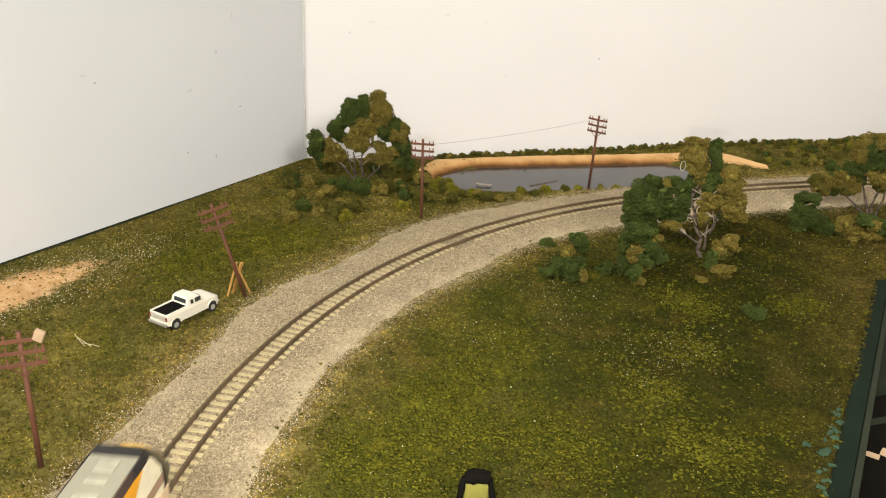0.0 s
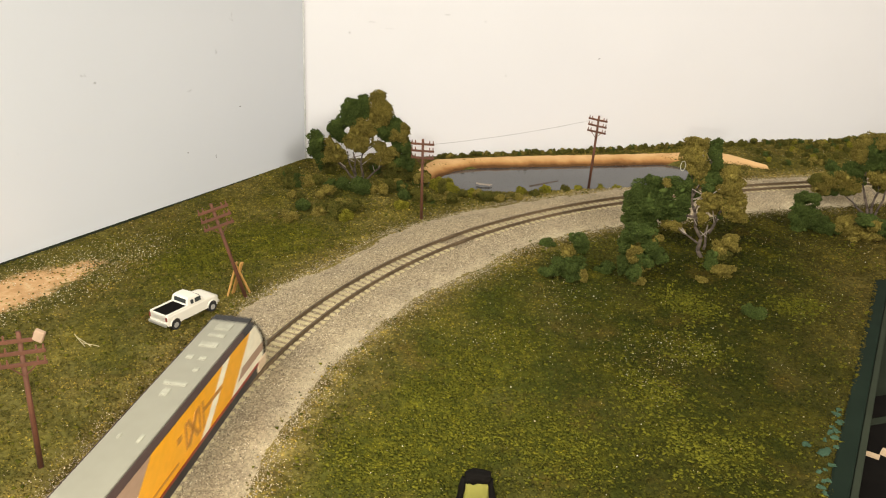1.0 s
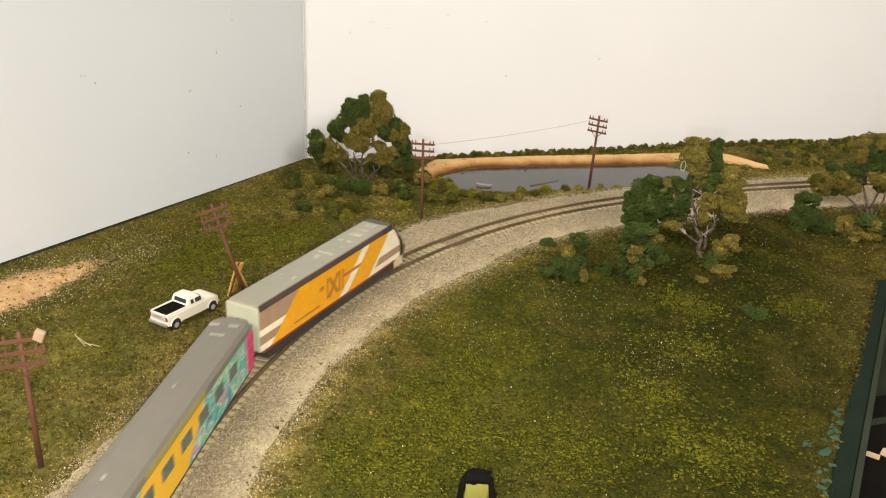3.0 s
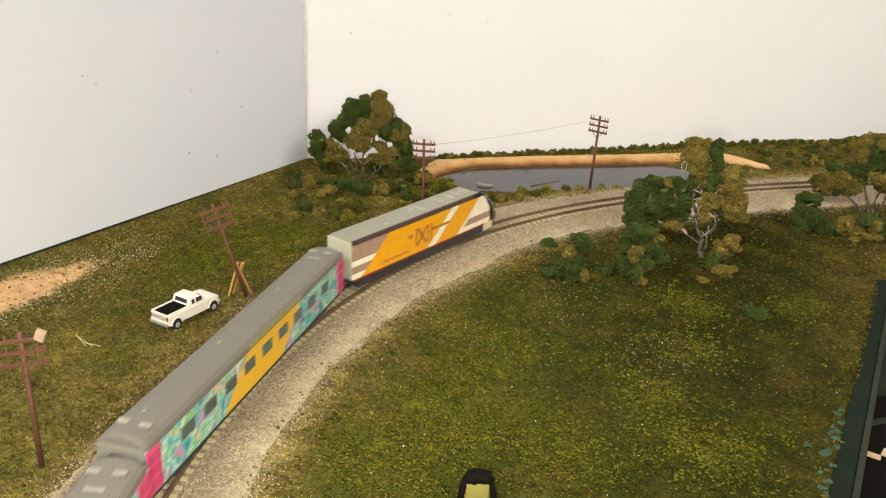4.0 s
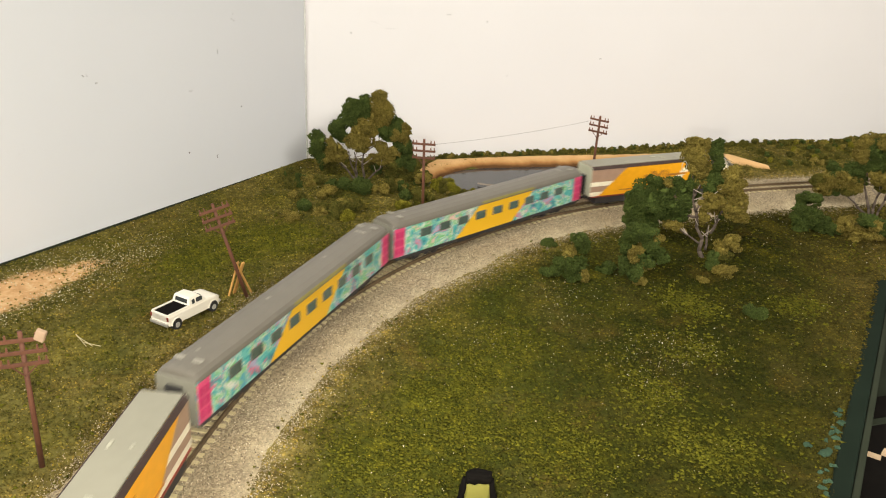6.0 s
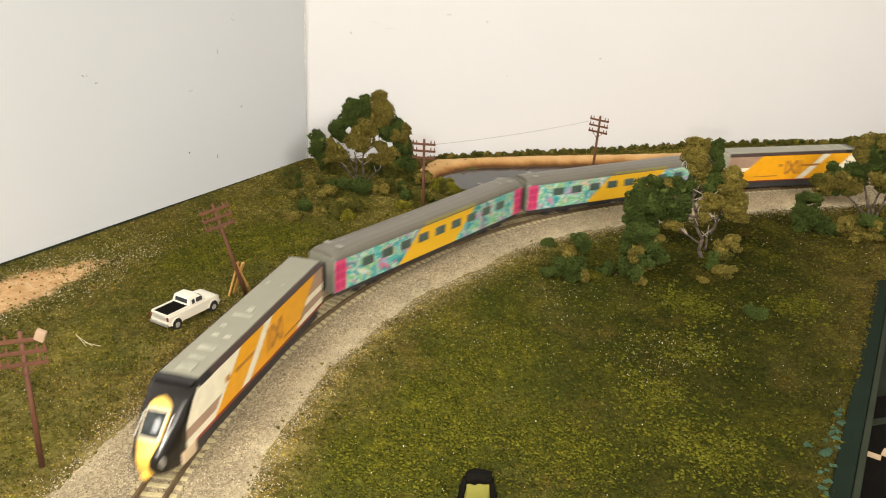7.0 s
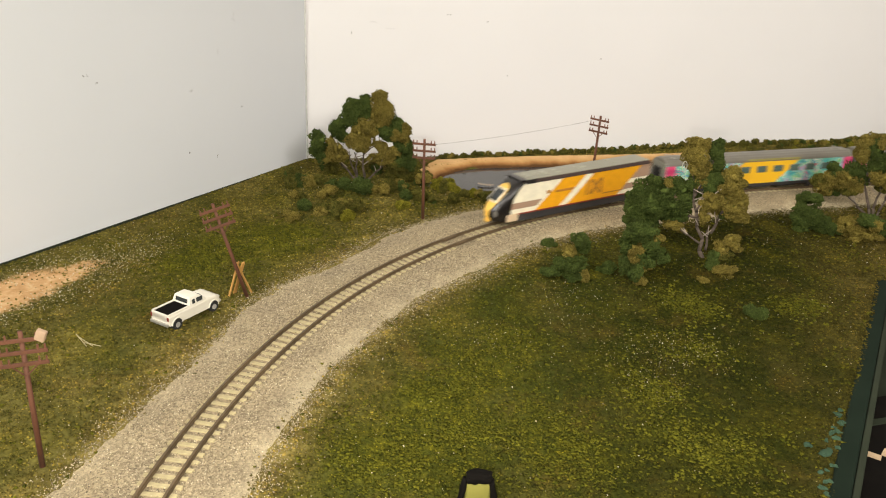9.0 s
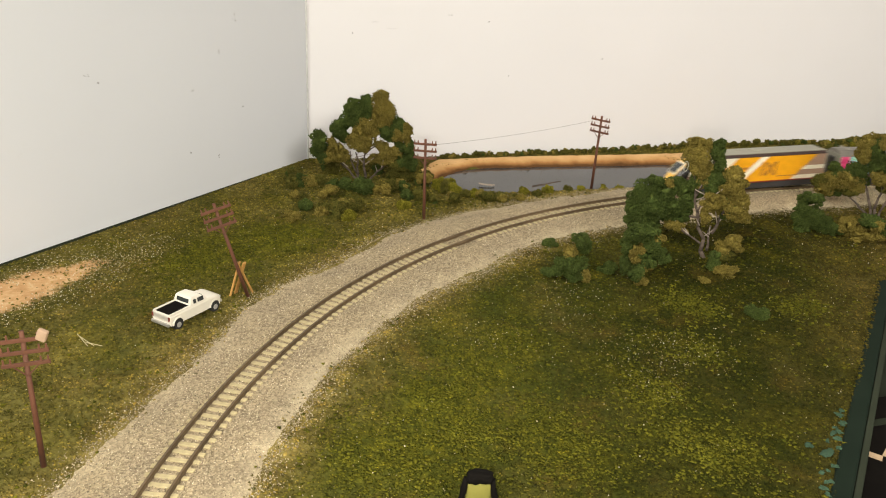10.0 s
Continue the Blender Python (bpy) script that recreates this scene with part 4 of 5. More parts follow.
def bushes():
    G2, L = M_LEAF_MID, M_LEAF_LIME
    dark, olive, mixed, lime = "low dark green foam bush", "low olive foam bush", "ragged bush of dark green and olive foam", "low yellow-green foam bush"
    by_corner = [(-0.0815, 0.5341, 5.5, 11.5, (O, O)), (-0.1013, 0.5298, 4.8, 8.1, (O, G2)), (-0.0633, 0.5094, 9.2, 7.4, (G2, O, G2)), (-0.0464, 0.5492, 5.5, 13.2, (O, O, O)), (-0.0592, 0.5480, 6.9, 10.0, (D, D, D)),
                 (-0.0761, 0.5529, 6.6, 8.9, (D, D)), (-0.0678, 0.4975, 6.8, 3.8, (L, G2)), (-0.0962, 0.5103, 6.2, 5.7, (D, D)), (-0.0094, 0.5395, 3.8, 7.5, (D, G2)), (-0.0364, 0.5574, 6.6, 8.9, (G2, D, O)),
                 (-0.0190, 0.5736, 6.8, 12.2, (G2, D, O)), (-0.0242, 0.5465, 7.1, 8.8, (D, G2)), (-0.0294, 0.5263, 4.7, 4.0, (L,)), (-0.0980, 0.4917, 4.5, 4.3, (O,)), (-0.0841, 0.5061, 6.1, 4.4, (G2, O))]
    by_track = [(0.0018, 0.5401, 5.5, 8.7, (O, G2)), (0.0039, 0.5663, 8.4, 8.2, (L, G2, L)), (-0.0037, 0.5715, 6.7, 8.1, (L, L)), (0.0147, 0.5588, 5.6, 6.0, (L, G2)), (0.0246, 0.5555, 5.9, 5.9, (G2, O)),
                (0.0408, 0.5507, 4.9, 7.0, (O, G2)), (0.0293, 0.5497, 4.2, 6.0, (G2,)), (0.0491, 0.5537, 4.9, 5.5, (G2, O)), (0.0560, 0.5720, 3.5, 3, (L,)), (0.0740, 0.5780, 3.5, 3, (L,)),
                (0.0900, 0.5860, 3, 3, (G2,)), (0.1180, 0.5960, 3, 3, (L,)), (0.1320, 0.6010, 3, 3, (L,)), (0.1000, 0.5900, 3, 2.5, (L,)), (0.0660, 0.5700, 3.5, 3, (G2,))]
    by_board = [(-0.0945, 0.5601, 6.7, 5.4, (G2, O)), (-0.1068, 0.5552, 7.7, 5.4, (G2, D)), (-0.0368, 0.5861, 6.9, 6.8, (G2, D)), (-0.1120, 0.5760, 6.5, 6, (D, G2)), (-0.0880, 0.5880, 7, 7, (G2, D)), (-0.0500, 0.5960, 7, 7, (D, G2))]
    word = {D: dark, O: olive, G2: "low mossy green foam bush", L: lime}
    for i, (x, y, r, h, m) in enumerate(by_corner + by_track + by_board):
        bush(x, y, r * 1.2, h, m, 100 + i, word[m[0]] if len(set(m)) == 1 else mixed)
    tall = [(-5, 32, 7.5, 3.9, D), (-10, 23, 5.1, 6.4, D), (0, 33, 5.8, 3.9, D), (3, 25, 5.1, 5.7, D), (2, 17, 5.8, 6.1, D), (-10, 11, 3.7, 5.7, D), (-4, 8, 4.4, 5.0, D), (-4, 21, 4.4, 3.6, O), (0, 11, 4.7, 3.9, O), (-5, 17, 3.1, 3.2, O), (0, 3, 3.4, 2.5, O), (5, 29, 3.7, 2.9, O), (10, 19, 3.7, 3.9, D)]
    lumpy_bush(0.1107, 0.4183, -14.8, tall, "tall ragged bush of dark green and olive foam", 91)
    lumpy_bush(0.0711, 0.4185, -9.6, [(3, 26, 5.0, 3.5, D), (7, 21, 3.3, 5.3, D), (-4, 10, 6.0, 4.2, D), (4, 10, 4.7, 4.9, D), (2, 4, 5.3, 3.5, D), (-10, 5, 5.7, 3.2, D), (-2, 19, 4.3, 3.5, O), (8, 4, 2.7, 4.2, O), (-2, 15, 3.0, 2.1, D)], "ragged bush of dark green and olive foam", 96)
    lumpy_bush(0.0652, 0.4699, -7.9, [(0, 2, 5.1, 2.3, D)], dark, 98)
    lumpy_bush(0.0940, 0.4323, -12.3, [(0, 3, 4.5, 3.6, D), (-3, 1, 3.1, 1.8, D)], dark, 99)
    lumpy_bush(0.1752, 0.4682, -20.5, [(0, 10, 5.8, 4.4, O), (-4, 6, 4.6, 4.0, O), (4, 7, 3.1, 2.8, O), (0, 2, 4.6, 2.8, G2)], "rounded olive foam bush", 92)
    lumpy_bush(0.1662, 0.4385, -20.8, [(0, 2, 6.9, 3.1, O), (-6, 1, 2.9, 1.9, O)], "low spreading olive foam bush", 93)
    lumpy_bush(0.1605, 0.4484, -19.7, [(-1, 5, 4.0, 5.0, D), (-1, 1, 3.0, 2.0, D)], dark, 94)
    lumpy_bush(0.1497, 0.4302, -19.2, [(0, 1, 2.8, 1.9, O)], olive, 95)
    lumpy_bush(0.2449, 0.5236, -25.1, [(-4, 19, 6.1, 6.9, D), (1, 23, 5.2, 4.1, D), (-6, 13, 5.7, 6.4, D), (1, 11, 6.6, 7.4, D), (-4, 4, 5.7, 5.1, D), (10, 5, 8.3, 5.1, D), (17, 5, 4.8, 4.1, D)], "dark green foam bush beside the track", 97)
    lumpy_bush(0.2764, 0.5091, -28.5, [(-12, 9, 5.3, 5.1, O), (-10, 4, 3.9, 3.2, O), (0, 5, 7.4, 4.6, O), (-4, 1, 3.9, 2.8, O), (7, 11, 6.1, 6.0, O), (6, 5, 5.3, 2.8, O), (1, 14, 7.9, 3.7, D), (12, 10, 5.3, 6.5, D)], "ragged bush of olive and dark green foam", 90)
    lumpy_bush(0.1650, 0.3860, -22, [(-1, 3.4, 4.0, 4.0, D), (3, 3.0, 3.4, 3.2, D), (-4, 2.4, 2.8, 2.6, D)], dark, 89)
    # hedge along the foot of the back board
    rng = np.random.RandomState(77)
    for i in range(80):
        d = 0.110 + i * 0.0054 + rng.uniform(-0.002, 0.002)
        p = CORNER + BACK_WAY * d + BACK_IN * rng.uniform(0.003, 0.009)
        bush(p[0], p[1], rng.uniform(2.4, 4.4), rng.uniform(2, 4.5), ((G2, O, G2), (G2, G2), (G2, D, O), (O, G2))[rng.randint(4)], 300 + i, "small mossy bush in the hedge along the board")
    # thick growth on the rise right of the pond
    for i in range(74):
        d = rng.uniform(0.385, 0.60)
        p = CORNER + BACK_WAY * d + BACK_IN * (0.008 + rng.uniform(0, 1) ** 1.2 * 0.072)
        if p[1] < track(0.62)[1] + 0.03 and p[0] < 0.31:
            p = p - BACK_IN * 0.03
        bush(p[0], p[1], rng.uniform(3.2, 5.4), rng.uniform(3, 5), ((G2, O, G2), (G2, G2), (O, G2), (D, G2), (O, L))[rng.randint(5)], 400 + i, "mossy bush in the thicket behind the track")


# ---- poles ----
def pole_thing():
    top = empty("telegraph_pole", Matrix(), "red-brown plastic telegraph pole with three crossarms", "telegraph pole", "line poles")
    part("pole", rod(bmesh.new(), (0, 0, -0.003), (0, 0, 0.054), 0.00105, 0.0008, 10), M_POLE, top, "", True)
    for z in (0.0510, 0.0465, 0.0420):
        arm = part("crossarm", boxed(0, -0.0009, z, 0.0150, 0.0009, 0.0013, bevel=0.0001), M_POLE, top)
        for x in (-0.0068, -0.0046, 0.0046, 0.0068):
            bm = rod(bmesh.new(), (x, -0.0009, z + 0.0006), (x, -0.0009, z + 0.0024), 0.00045, 0.0003, 6)
            part("insulator", bm, M_INSUL, arm)
    for sx in (-1, 1):
        part("brace", rod(bmesh.new(), (0.0, -0.0012, 0.0375), (sx * 0.0042, -0.0012, 0.0418), 0.00025, 0.00025, 5), M_POLE, top)
    return top


def poles():
    a = pole_thing()
    a.matrix_world = pose(-0.1380, 0.2366, -0.0040, 0, 0, 22)
    tagged(a, "red-brown telegraph pole with a buff scrap on its arm")
    b = copy_thing(a, pose(-0.0998, 0.3795, -0.0040, 0, -15.5, 24))
    tagged(b, "red-brown telegraph pole leaning on timber props")
    c = copy_thing(a, pose(-0.0145, 0.5074, -0.0040, 0, -1.0, -8))
    d = copy_thing(a, pose(0.1102, 0.6007, -0.0040, 0, 1.5, -34))
    tagged(c, "red-brown telegraph pole carrying a thin thread wire")
    tagged(d, "red-brown telegraph pole by the pond, slightly tilted")
    scrap = part("scrap", boxed(-0.1318, 0.2376, 0.0483, 0.0034, 0.0018, 0.0042, Matrix.Rotation(0.4, 4, "Y"), bevel=0.0004), M_BUFF)
    tagged(scrap, "pale buff scrap caught on a pole's crossarm", "scrap")
    # thread wire
    p, q = Vector((-0.0100, 0.5070, 0.0468)), Vector((0.1050, 0.6000, 0.0462))
    bm, n = bmesh.new(), 14
    for i in range(n):
        f, g = i / n, (i + 1) / n
        u, v = p.lerp(q, f), p.lerp(q, g)
        u.z -= 0.0016 * 4 * f * (1 - f)
        v.z -= 0.0016 * 4 * g * (1 - g)
        rod(bm, u, v, 0.00009, 0.00009, 4)
    tagged(part("overhead_wire", bm, M_WIRE), "single thin thread wire strung between two poles", "wire")
    # timber props
    rng = random.Random(9)
    top = empty("timber_props", Matrix(), "bare yellow timber props braced against the leaning pole", "props")
    for x, y, x2, y2, z2 in ((-0.1093, 0.3800, -0.1035, 0.3798, 0.0150), (-0.1075, 0.3835, -0.1012, 0.3806, 0.0145), (-0.0990, 0.3860, -0.1050, 0.3812, 0.0140)):
        a, b = Vector((x, y, -0.005)), Vector((x2, y2, z2))
        bm = boxed(0, 0, 0, 0.0021, 0.0009, (b - a).length, bevel=0.0001)
        bmesh.ops.transform(bm, matrix=Matrix.Translation((a + b) / 2) @ (b - a).to_track_quat("Z", "Y").to_matrix().to_4x4(), verts=bm.verts[:])
        part("prop", bm, M_LUMBER, top)


# ---- pickup truck ----
def truck():
    top = empty("pickup_truck", pose(-0.1229, 0.3545, -0.0040, 0, 0, 60.7), "white plastic pickup truck with an empty dark bed", "pickup truck")
    w = 0.0061
    # lower body as a lofted shell along x: z of the belt varies
    rings = []
    for x, lo, hi, hw in [(-0.0165, 0.0036, 0.0076, 0.92), (-0.0160, 0.0030, 0.0081, 0.98), (-0.0020, 0.0028, 0.0081, 1.0), (0.0060, 0.0028, 0.0082, 1.0), (0.0085, 0.0028, 0.0083, 1.0), (0.0140, 0.0030, 0.0078, 0.97), (0.0160, 0.0032, 0.0070, 0.90), (0.0167, 0.0036, 0.0058, 0.80)]:
        h = w * hw
        rings.append([(x, -h, lo), (x, h, lo), (x, h, hi - 0.0008), (x, h * 0.93, hi), (x, -h * 0.93, hi), (x, -h, hi - 0.0008)])
    body = part("body", loft(bmesh.new(), rings), M_WHITE, top)
    part("bed", boxed(-0.0092, 0, 0.00800, 0.0122, 0.0096, 0.0006, bevel=0.0001), M_PANEL, body, "empty black bed liner")
    for y in (-0.00525, 0.00525):
        part("bed_rail", boxed(-0.0092, y, 0.0083, 0.0136, 0.0009, 0.0010, bevel=0.0002), M_WHITE, body)
    part("tailgate", boxed(-0.0161, 0, 0.0068, 0.0008, 0.0108, 0.0036, bevel=0.0002), M_WHITE, top)
    rings = []
    for z, a, b, hw in [(0.0080, -0.0032, 0.0075, 0.95), (0.0100, -0.0028, 0.0058, 0.90), (0.0117, -0.0023, 0.0040, 0.82), (0.0122, -0.0017, 0.0032, 0.74)]:
        h = w * hw
        rings.append([(a, -h, z), (b, -h, z), (b + 0.0006, 0, z), (b, h, z), (a, h, z)])
    cab = part("cab", loft(bmesh.new(), rings), M_WHITE, top)
    for sy in (-1, 1):
        for x, L in ((0.0031, 0.0036), (-0.0006, 0.0016)):
            bm = boxed(x, sy * 0.00565, 0.0100, L, 0.0006, 0.0021, Matrix.Rotation(sy * 0.16, 4, "X"), bevel=0.0002)
            part("side_window", bm, M_GLASS, cab)
    part("rear_window", boxed(-0.00272, 0, 0.0102, 0.0005, 0.0076, 0.0020, Matrix.Rotation(0.28, 4, "Y"), bevel=0.0001), M_GLASS, cab)
    part("windscreen", boxed(0.0057, 0, 0.0101, 0.0006, 0.0086, 0.0030, Matrix.Rotation(-0.72, 4, "Y"), bevel=0.0001), M_GLASS, cab)
    part("bumper", boxed(-0.0170, 0, 0.0036, 0.0010, 0.0116, 0.0015, bevel=0.0003), M_CHROME, top, "dull grey rear bumper")
    part("bumper", boxed(0.0168, 0, 0.0036, 0.0010, 0.0112, 0.0015, bevel=0.0003), M_CHROME, top, "dull grey front bumper")
    for x in (-0.0117, 0.0117):
        for sy in (-1, 1):
            y = sy * 0.0055
            arch = rod(bmesh.new(), (x, y - sy * 0.0016, 0.0028), (x, y + sy * 0.00075, 0.0028), 0.0030, 0.0030, 20)
            part("wheel_arch", arch, M_BLACK, body)
            lip = bmesh.new()
            for i in range(10):
                t0, t1 = math.pi * i / 10, math.pi * (i + 1) / 10
                rod(lip, (x + 0.0031 * math.cos(t0), y + sy * 0.0007, 0.0029 + 0.0031 * math.sin(t0)), (x + 0.0031 * math.cos(t1), y + sy * 0.0007, 0.0029 + 0.0031 * math.sin(t1)), 0.00035, 0.00035, 5)
            part("fender_lip", lip, M_WHITE, body)
            tyre = part("tyre", rod(bmesh.new(), (x, y - sy * 0.0010, 0.0024), (x, y + sy * 0.0010, 0.0024), 0.0024, 0.0024, 24), M_TYRE, top)
            part("rim", rod(bmesh.new(), (x, y + sy * 0.0006, 0.0024), (x, y + sy * 0.00115, 0.0024), 0.0016, 0.0013, 14), M_RIM, tyre)
    for sy in (-1, 1):
        part("headlight", boxed(0.0163, sy * 0.0041, 0.0059, 0.0008, 0.0022, 0.0011, bevel=0.0002), M_CHROME, top)
        part("tail_light", boxed(-0.01655, sy * 0.0054, 0.0067, 0.0004, 0.0009, 0.0020), M_RED, top)


# ---- train ----
HALF = 0.0087


def bogie(top, x):
    b = part("bogie", boxed(x, 0, 0.0042, 0.022, 0.0124, 0.0030, bevel=0.0004), M_UNDER, top)
    for dx in (-0.0075, 0.0075):
        bm = bmesh.new()
        for y in (-0.0043, 0.0043):
            rod(bm, (x + dx, y - 0.0010, 0.0029), (x + dx, y + 0.0010, 0.0029), 0.0029, 0.0029, 18)
        rod(bm, (x + dx, -0.0050, 0.0029), (x + dx, 0.0050, 0.0029), 0.0006, 0.0006, 8)
        part("wheelset", bm, M_UNDER, b)
    for y in (-0.0064, 0.0064):
        bm = boxed(x, y, 0.0040, 0.024, 0.0010, 0.0018, bevel=0.0003)
        for dx in (-0.0075, 0.0, 0.0075):
            box(bm, x + dx, y, 0.0033, 0.0036, 0.0014, 0.0030, bevel=0.0003)
        part("side_frame", bm, M_UNDER, b)
    return b


def coach():
    L = 0.168
    top = empty("passenger_coach", Matrix(), "grey-roofed model coach with a bright painted mural and yellow middle", "train coach", "train")
    bm = boxed(0, 0, 0.0150, L, HALF * 2, 0.0176)
    body = part("body", bm, M_COACH, top, "teal, green and pink mural with a yellow middle")
    bm = bmesh.new()
    prof = [(-HALF - 0.0001, 0.0232), (-HALF - 0.0001, 0.0239), (-HALF * 0.96, 0.0252), (-HALF * 0.82, 0.0266), (-HALF * 0.5, 0.0277), (0, 0.0281), (HALF * 0.5, 0.0277), (HALF * 0.82, 0.0266), (HALF * 0.96, 0.0252), (HALF + 0.0001, 0.0239), (HALF + 0.0001, 0.0232)]
    loft(bm, [[(x, y * k, z - d) for y, z in prof] for x, k, d in ((-L / 2, 0.96, 0.0006), (-L / 2 + 0.002, 1, 0), (L / 2 - 0.002, 1, 0), (L / 2, 0.96, 0.0006))])
    roof = part("roof", bm, M_ROOF, top, "plain rounded grey roof", False)
    for x, y, sx, sy in ((-0.076, 0.004, 0.002, 0.004), (-0.076, -0.004, 0.002, 0.004), (0.076, 0.004, 0.002, 0.004), (0.076, -0.004, 0.002, 0.004), (0.068, 0.0, 0.0014, 0.006), (-0.069, 0.001, 0.001, 0.001), (-0.020, 0.001, 0.002, 0.0012), (0.030, 0.001, 0.002, 0.0012)):
        part("roof_vent", boxed(x, y, 0.0281, sx, sy, 0.0004, bevel=0.0001), M_VENT, roof)
    for sx in (-1, 1):
        part("car_end", boxed(sx * (L / 2 + 0.0004), 0, 0.0155, 0.0010, HALF * 1.96, 0.0186, bevel=0.0004), M_END, top, "plain grey end wall")
        part("gangway", boxed(sx * (L / 2 + 0.0018), 0, 0.0145, 0.0022, 0.0070, 0.0150, bevel=0.0008), M_BLACK, top, "black rubber gangway")
        part("coupler", boxed(sx * (L / 2 + 0.0022), 0, 0.0050, 0.0050, 0.0016, 0.0014, bevel=0.0003), M_BLACK, top)
        bogie(top, sx * 0.0575)
    for sy in (-1, 1):
        y = sy * (HALF + 0.0001)
        for x in (-0.0800, 0.0800):
            door = part("door", boxed(x, y, 0.0150, 0.0076, 0.0005, 0.0166, bevel=0.0001), M_PINK, top, "bright pink entrance door")
            for dx in (-0.0019, 0.0019):
                for z in (0.0100, 0.0148, 0.0196):
                    part("door_panel", boxed(x + dx, y + sy * 0.0002, z, 0.0030, 0.0004, 0.0036, bevel=0.0002), M_PINK_DEEP, door)
        for i in range(9):
            x = -0.0600 + i * 0.0150
            frame_ = part("window", boxed(x, y, 0.0172, 0.0088, 0.0004, 0.0050, bevel=0.0003), M_ROOF, top)
            part("pane", boxed(x, y + sy * 0.0001, 0.0172, 0.0080, 0.0004, 0.0045, bevel=0.0003), M_COACH_PANE, frame_)
        part("eave_strip", boxed(-sy * 0.0085 + 0.0014, sy * HALF * 0.985, 0.02455, 0.0480, 0.0016, 0.0005, Matrix.Rotation(-sy * 1.05, 4, "X"), bevel=0.0002), M_EAVE, top, "olive-yellow strip on the roof edge")
        part("sill", boxed(0, y - sy * 0.0003, 0.0061, L, 0.0006, 0.0006), M_UNDER, top)
    part("underframe", boxed(0, 0, 0.0053, L * 0.97, 0.0158, 0.0026), M_UNDER, top, "black underframe")
    for x, sx in ((-0.022, 0.020), (0.004, 0.018), (0.028, 0.016)):
        part("equipment_box", boxed(x, 0, 0.0038, sx, 0.0130, 0.0032, bevel=0.0005), M_UNDER, top)
    return top


def loco():
    R0 = -0.067
    top = empty("locomotive", Matrix(), "orange and cream streamlined diesel locomotive with a black nose", "locomotive", "train")
    # flanks end on a raked line; the front bulges forward between them and leans back
    LEVEL = [0.0030, 0.0060, 0.0100, 0.0140, 0.0180, 0.0220, 0.0250, 0.0272, 0.0285]
    TIP = [0.0670, 0.0688, 0.0688, 0.0657, 0.0619, 0.0576, 0.0542, 0.0508, 0.0480]

    def sides(z):
        return HALF * float(np.interp(z, [0.003, 0.012, 0.0265, 0.0272, 0.0285], [0.95, 1.0, 1.0, 0.985, 0.90]))

    def nose_at(y, z, off=0.0):
        tip = float(np.interp(z, LEVEL, TIP))
        deep = float(np.interp(z, [0.003, 0.010, 0.018, 0.0285], [0.0140, 0.0125, 0.0072, 0.0035]))
        k = min(1.0, abs(y) / sides(z))
        return (tip - deep * (0.28 * k ** 2 + 0.72 * k ** 5) + off, y * (1 + off / HALF), z + off * 0.6)

    rings = []
    for z in (0.0078, 0.0100, 0.0140, 0.0180, 0.0220, 0.0250, 0.0272, 0.0285):
        h, e = sides(z), nose_at(sides(z), z)[0]
        rings.append([(R0, -h, z), (0.0, -h, z), (e, -h, z), (e, h, z), (0.0, h, z), (R0, h, z)])
    part("body", loft(bmesh.new(), rings), M_LOCO, top, "orange flanks with cream and mauve slanted stripes")

    def patch(name, zs, half, off, material, parent, label="", n=9, smooth=True):
        """A piece of the curved front; half(z) is its half width there."""
        bm, grid = bmesh.new(), []
        for z in zs:
            grid.append([bm.verts.new(nose_at(half(z) * (2 * i / (n - 1) - 1), z, off)) for i in range(n)])
        for a, b in zip(grid, grid[1:]):
            for i in range(n - 1):
                bm.faces.new((a[i], a[i + 1], b[i + 1], b[i]))
        bmesh.ops.recalc_face_normals(bm, faces=bm.faces[:])
        bmesh.ops.solidify(bm, geom=bm.faces[:], thickness=0.0006)
        return part(name, bm, material, parent, label, smooth)

    fine = lambda a, b, k: [a + (b - a) * i / k for i in range(k + 1)]
    cap = patch("nose_cap", fine(0.0030, 0.0285, 24), lambda z: sides(z) * 1.004, 0.0003, M_NOSE, top, "glossy black wrap-round nose", 25)
    part("brow", boxed(0.0462, 0, 0.02872, 0.0050, HALF * 1.78, 0.0010, bevel=0.0004), M_NOSE, cap)
    for sy in (-1, 1):
        part("brow_corner", boxed(0.0415, sy * HALF * 0.955, 0.0278, 0.0090, 0.0026, 0.0009, Matrix.Rotation(-sy * 0.98, 4, "X"), bevel=0.0003), M_NOSE, cap)
    # yellow panel: rounded at the top, wide at the windscreen, drawn in below it, flared at the coupler
    wide = lambda z: float(np.interp(z, [0.0028, 0.0050, 0.0070, 0.0110, 0.0140, 0.0160, 0.0225, 0.0240, 0.0252, 0.0258], [0.0024, 0.0024, 0.0019, 0.0026, 0.0037, 0.0041, 0.0043, 0.0038, 0.0025, 0.0006]))
    panel = patch("nose_panel", fine(0.0028, 0.0258, 24), wide, 0.0007, M_YELLOW, top, "bright yellow nose panel")
    patch("windscreen_frame", fine(0.0150, 0.0232, 4), lambda z: float(np.interp(z, [0.0150, 0.0232], [0.0037, 0.0039])), 0.0010, M_FRAME, panel, "pale windscreen frame")
    patch("windscreen", fine(0.0160, 0.0223, 4), lambda z: float(np.interp(z, [0.0160, 0.0223], [0.0029, 0.0031])), 0.0013, M_GLASS, panel, "dark sloping windscreen")
    part("front_coupler", boxed(0.0680, 0, 0.0036, 0.0034, 0.0034, 0.0028, bevel=0.0010), M_YELLOW, top, "yellow front coupler cover")
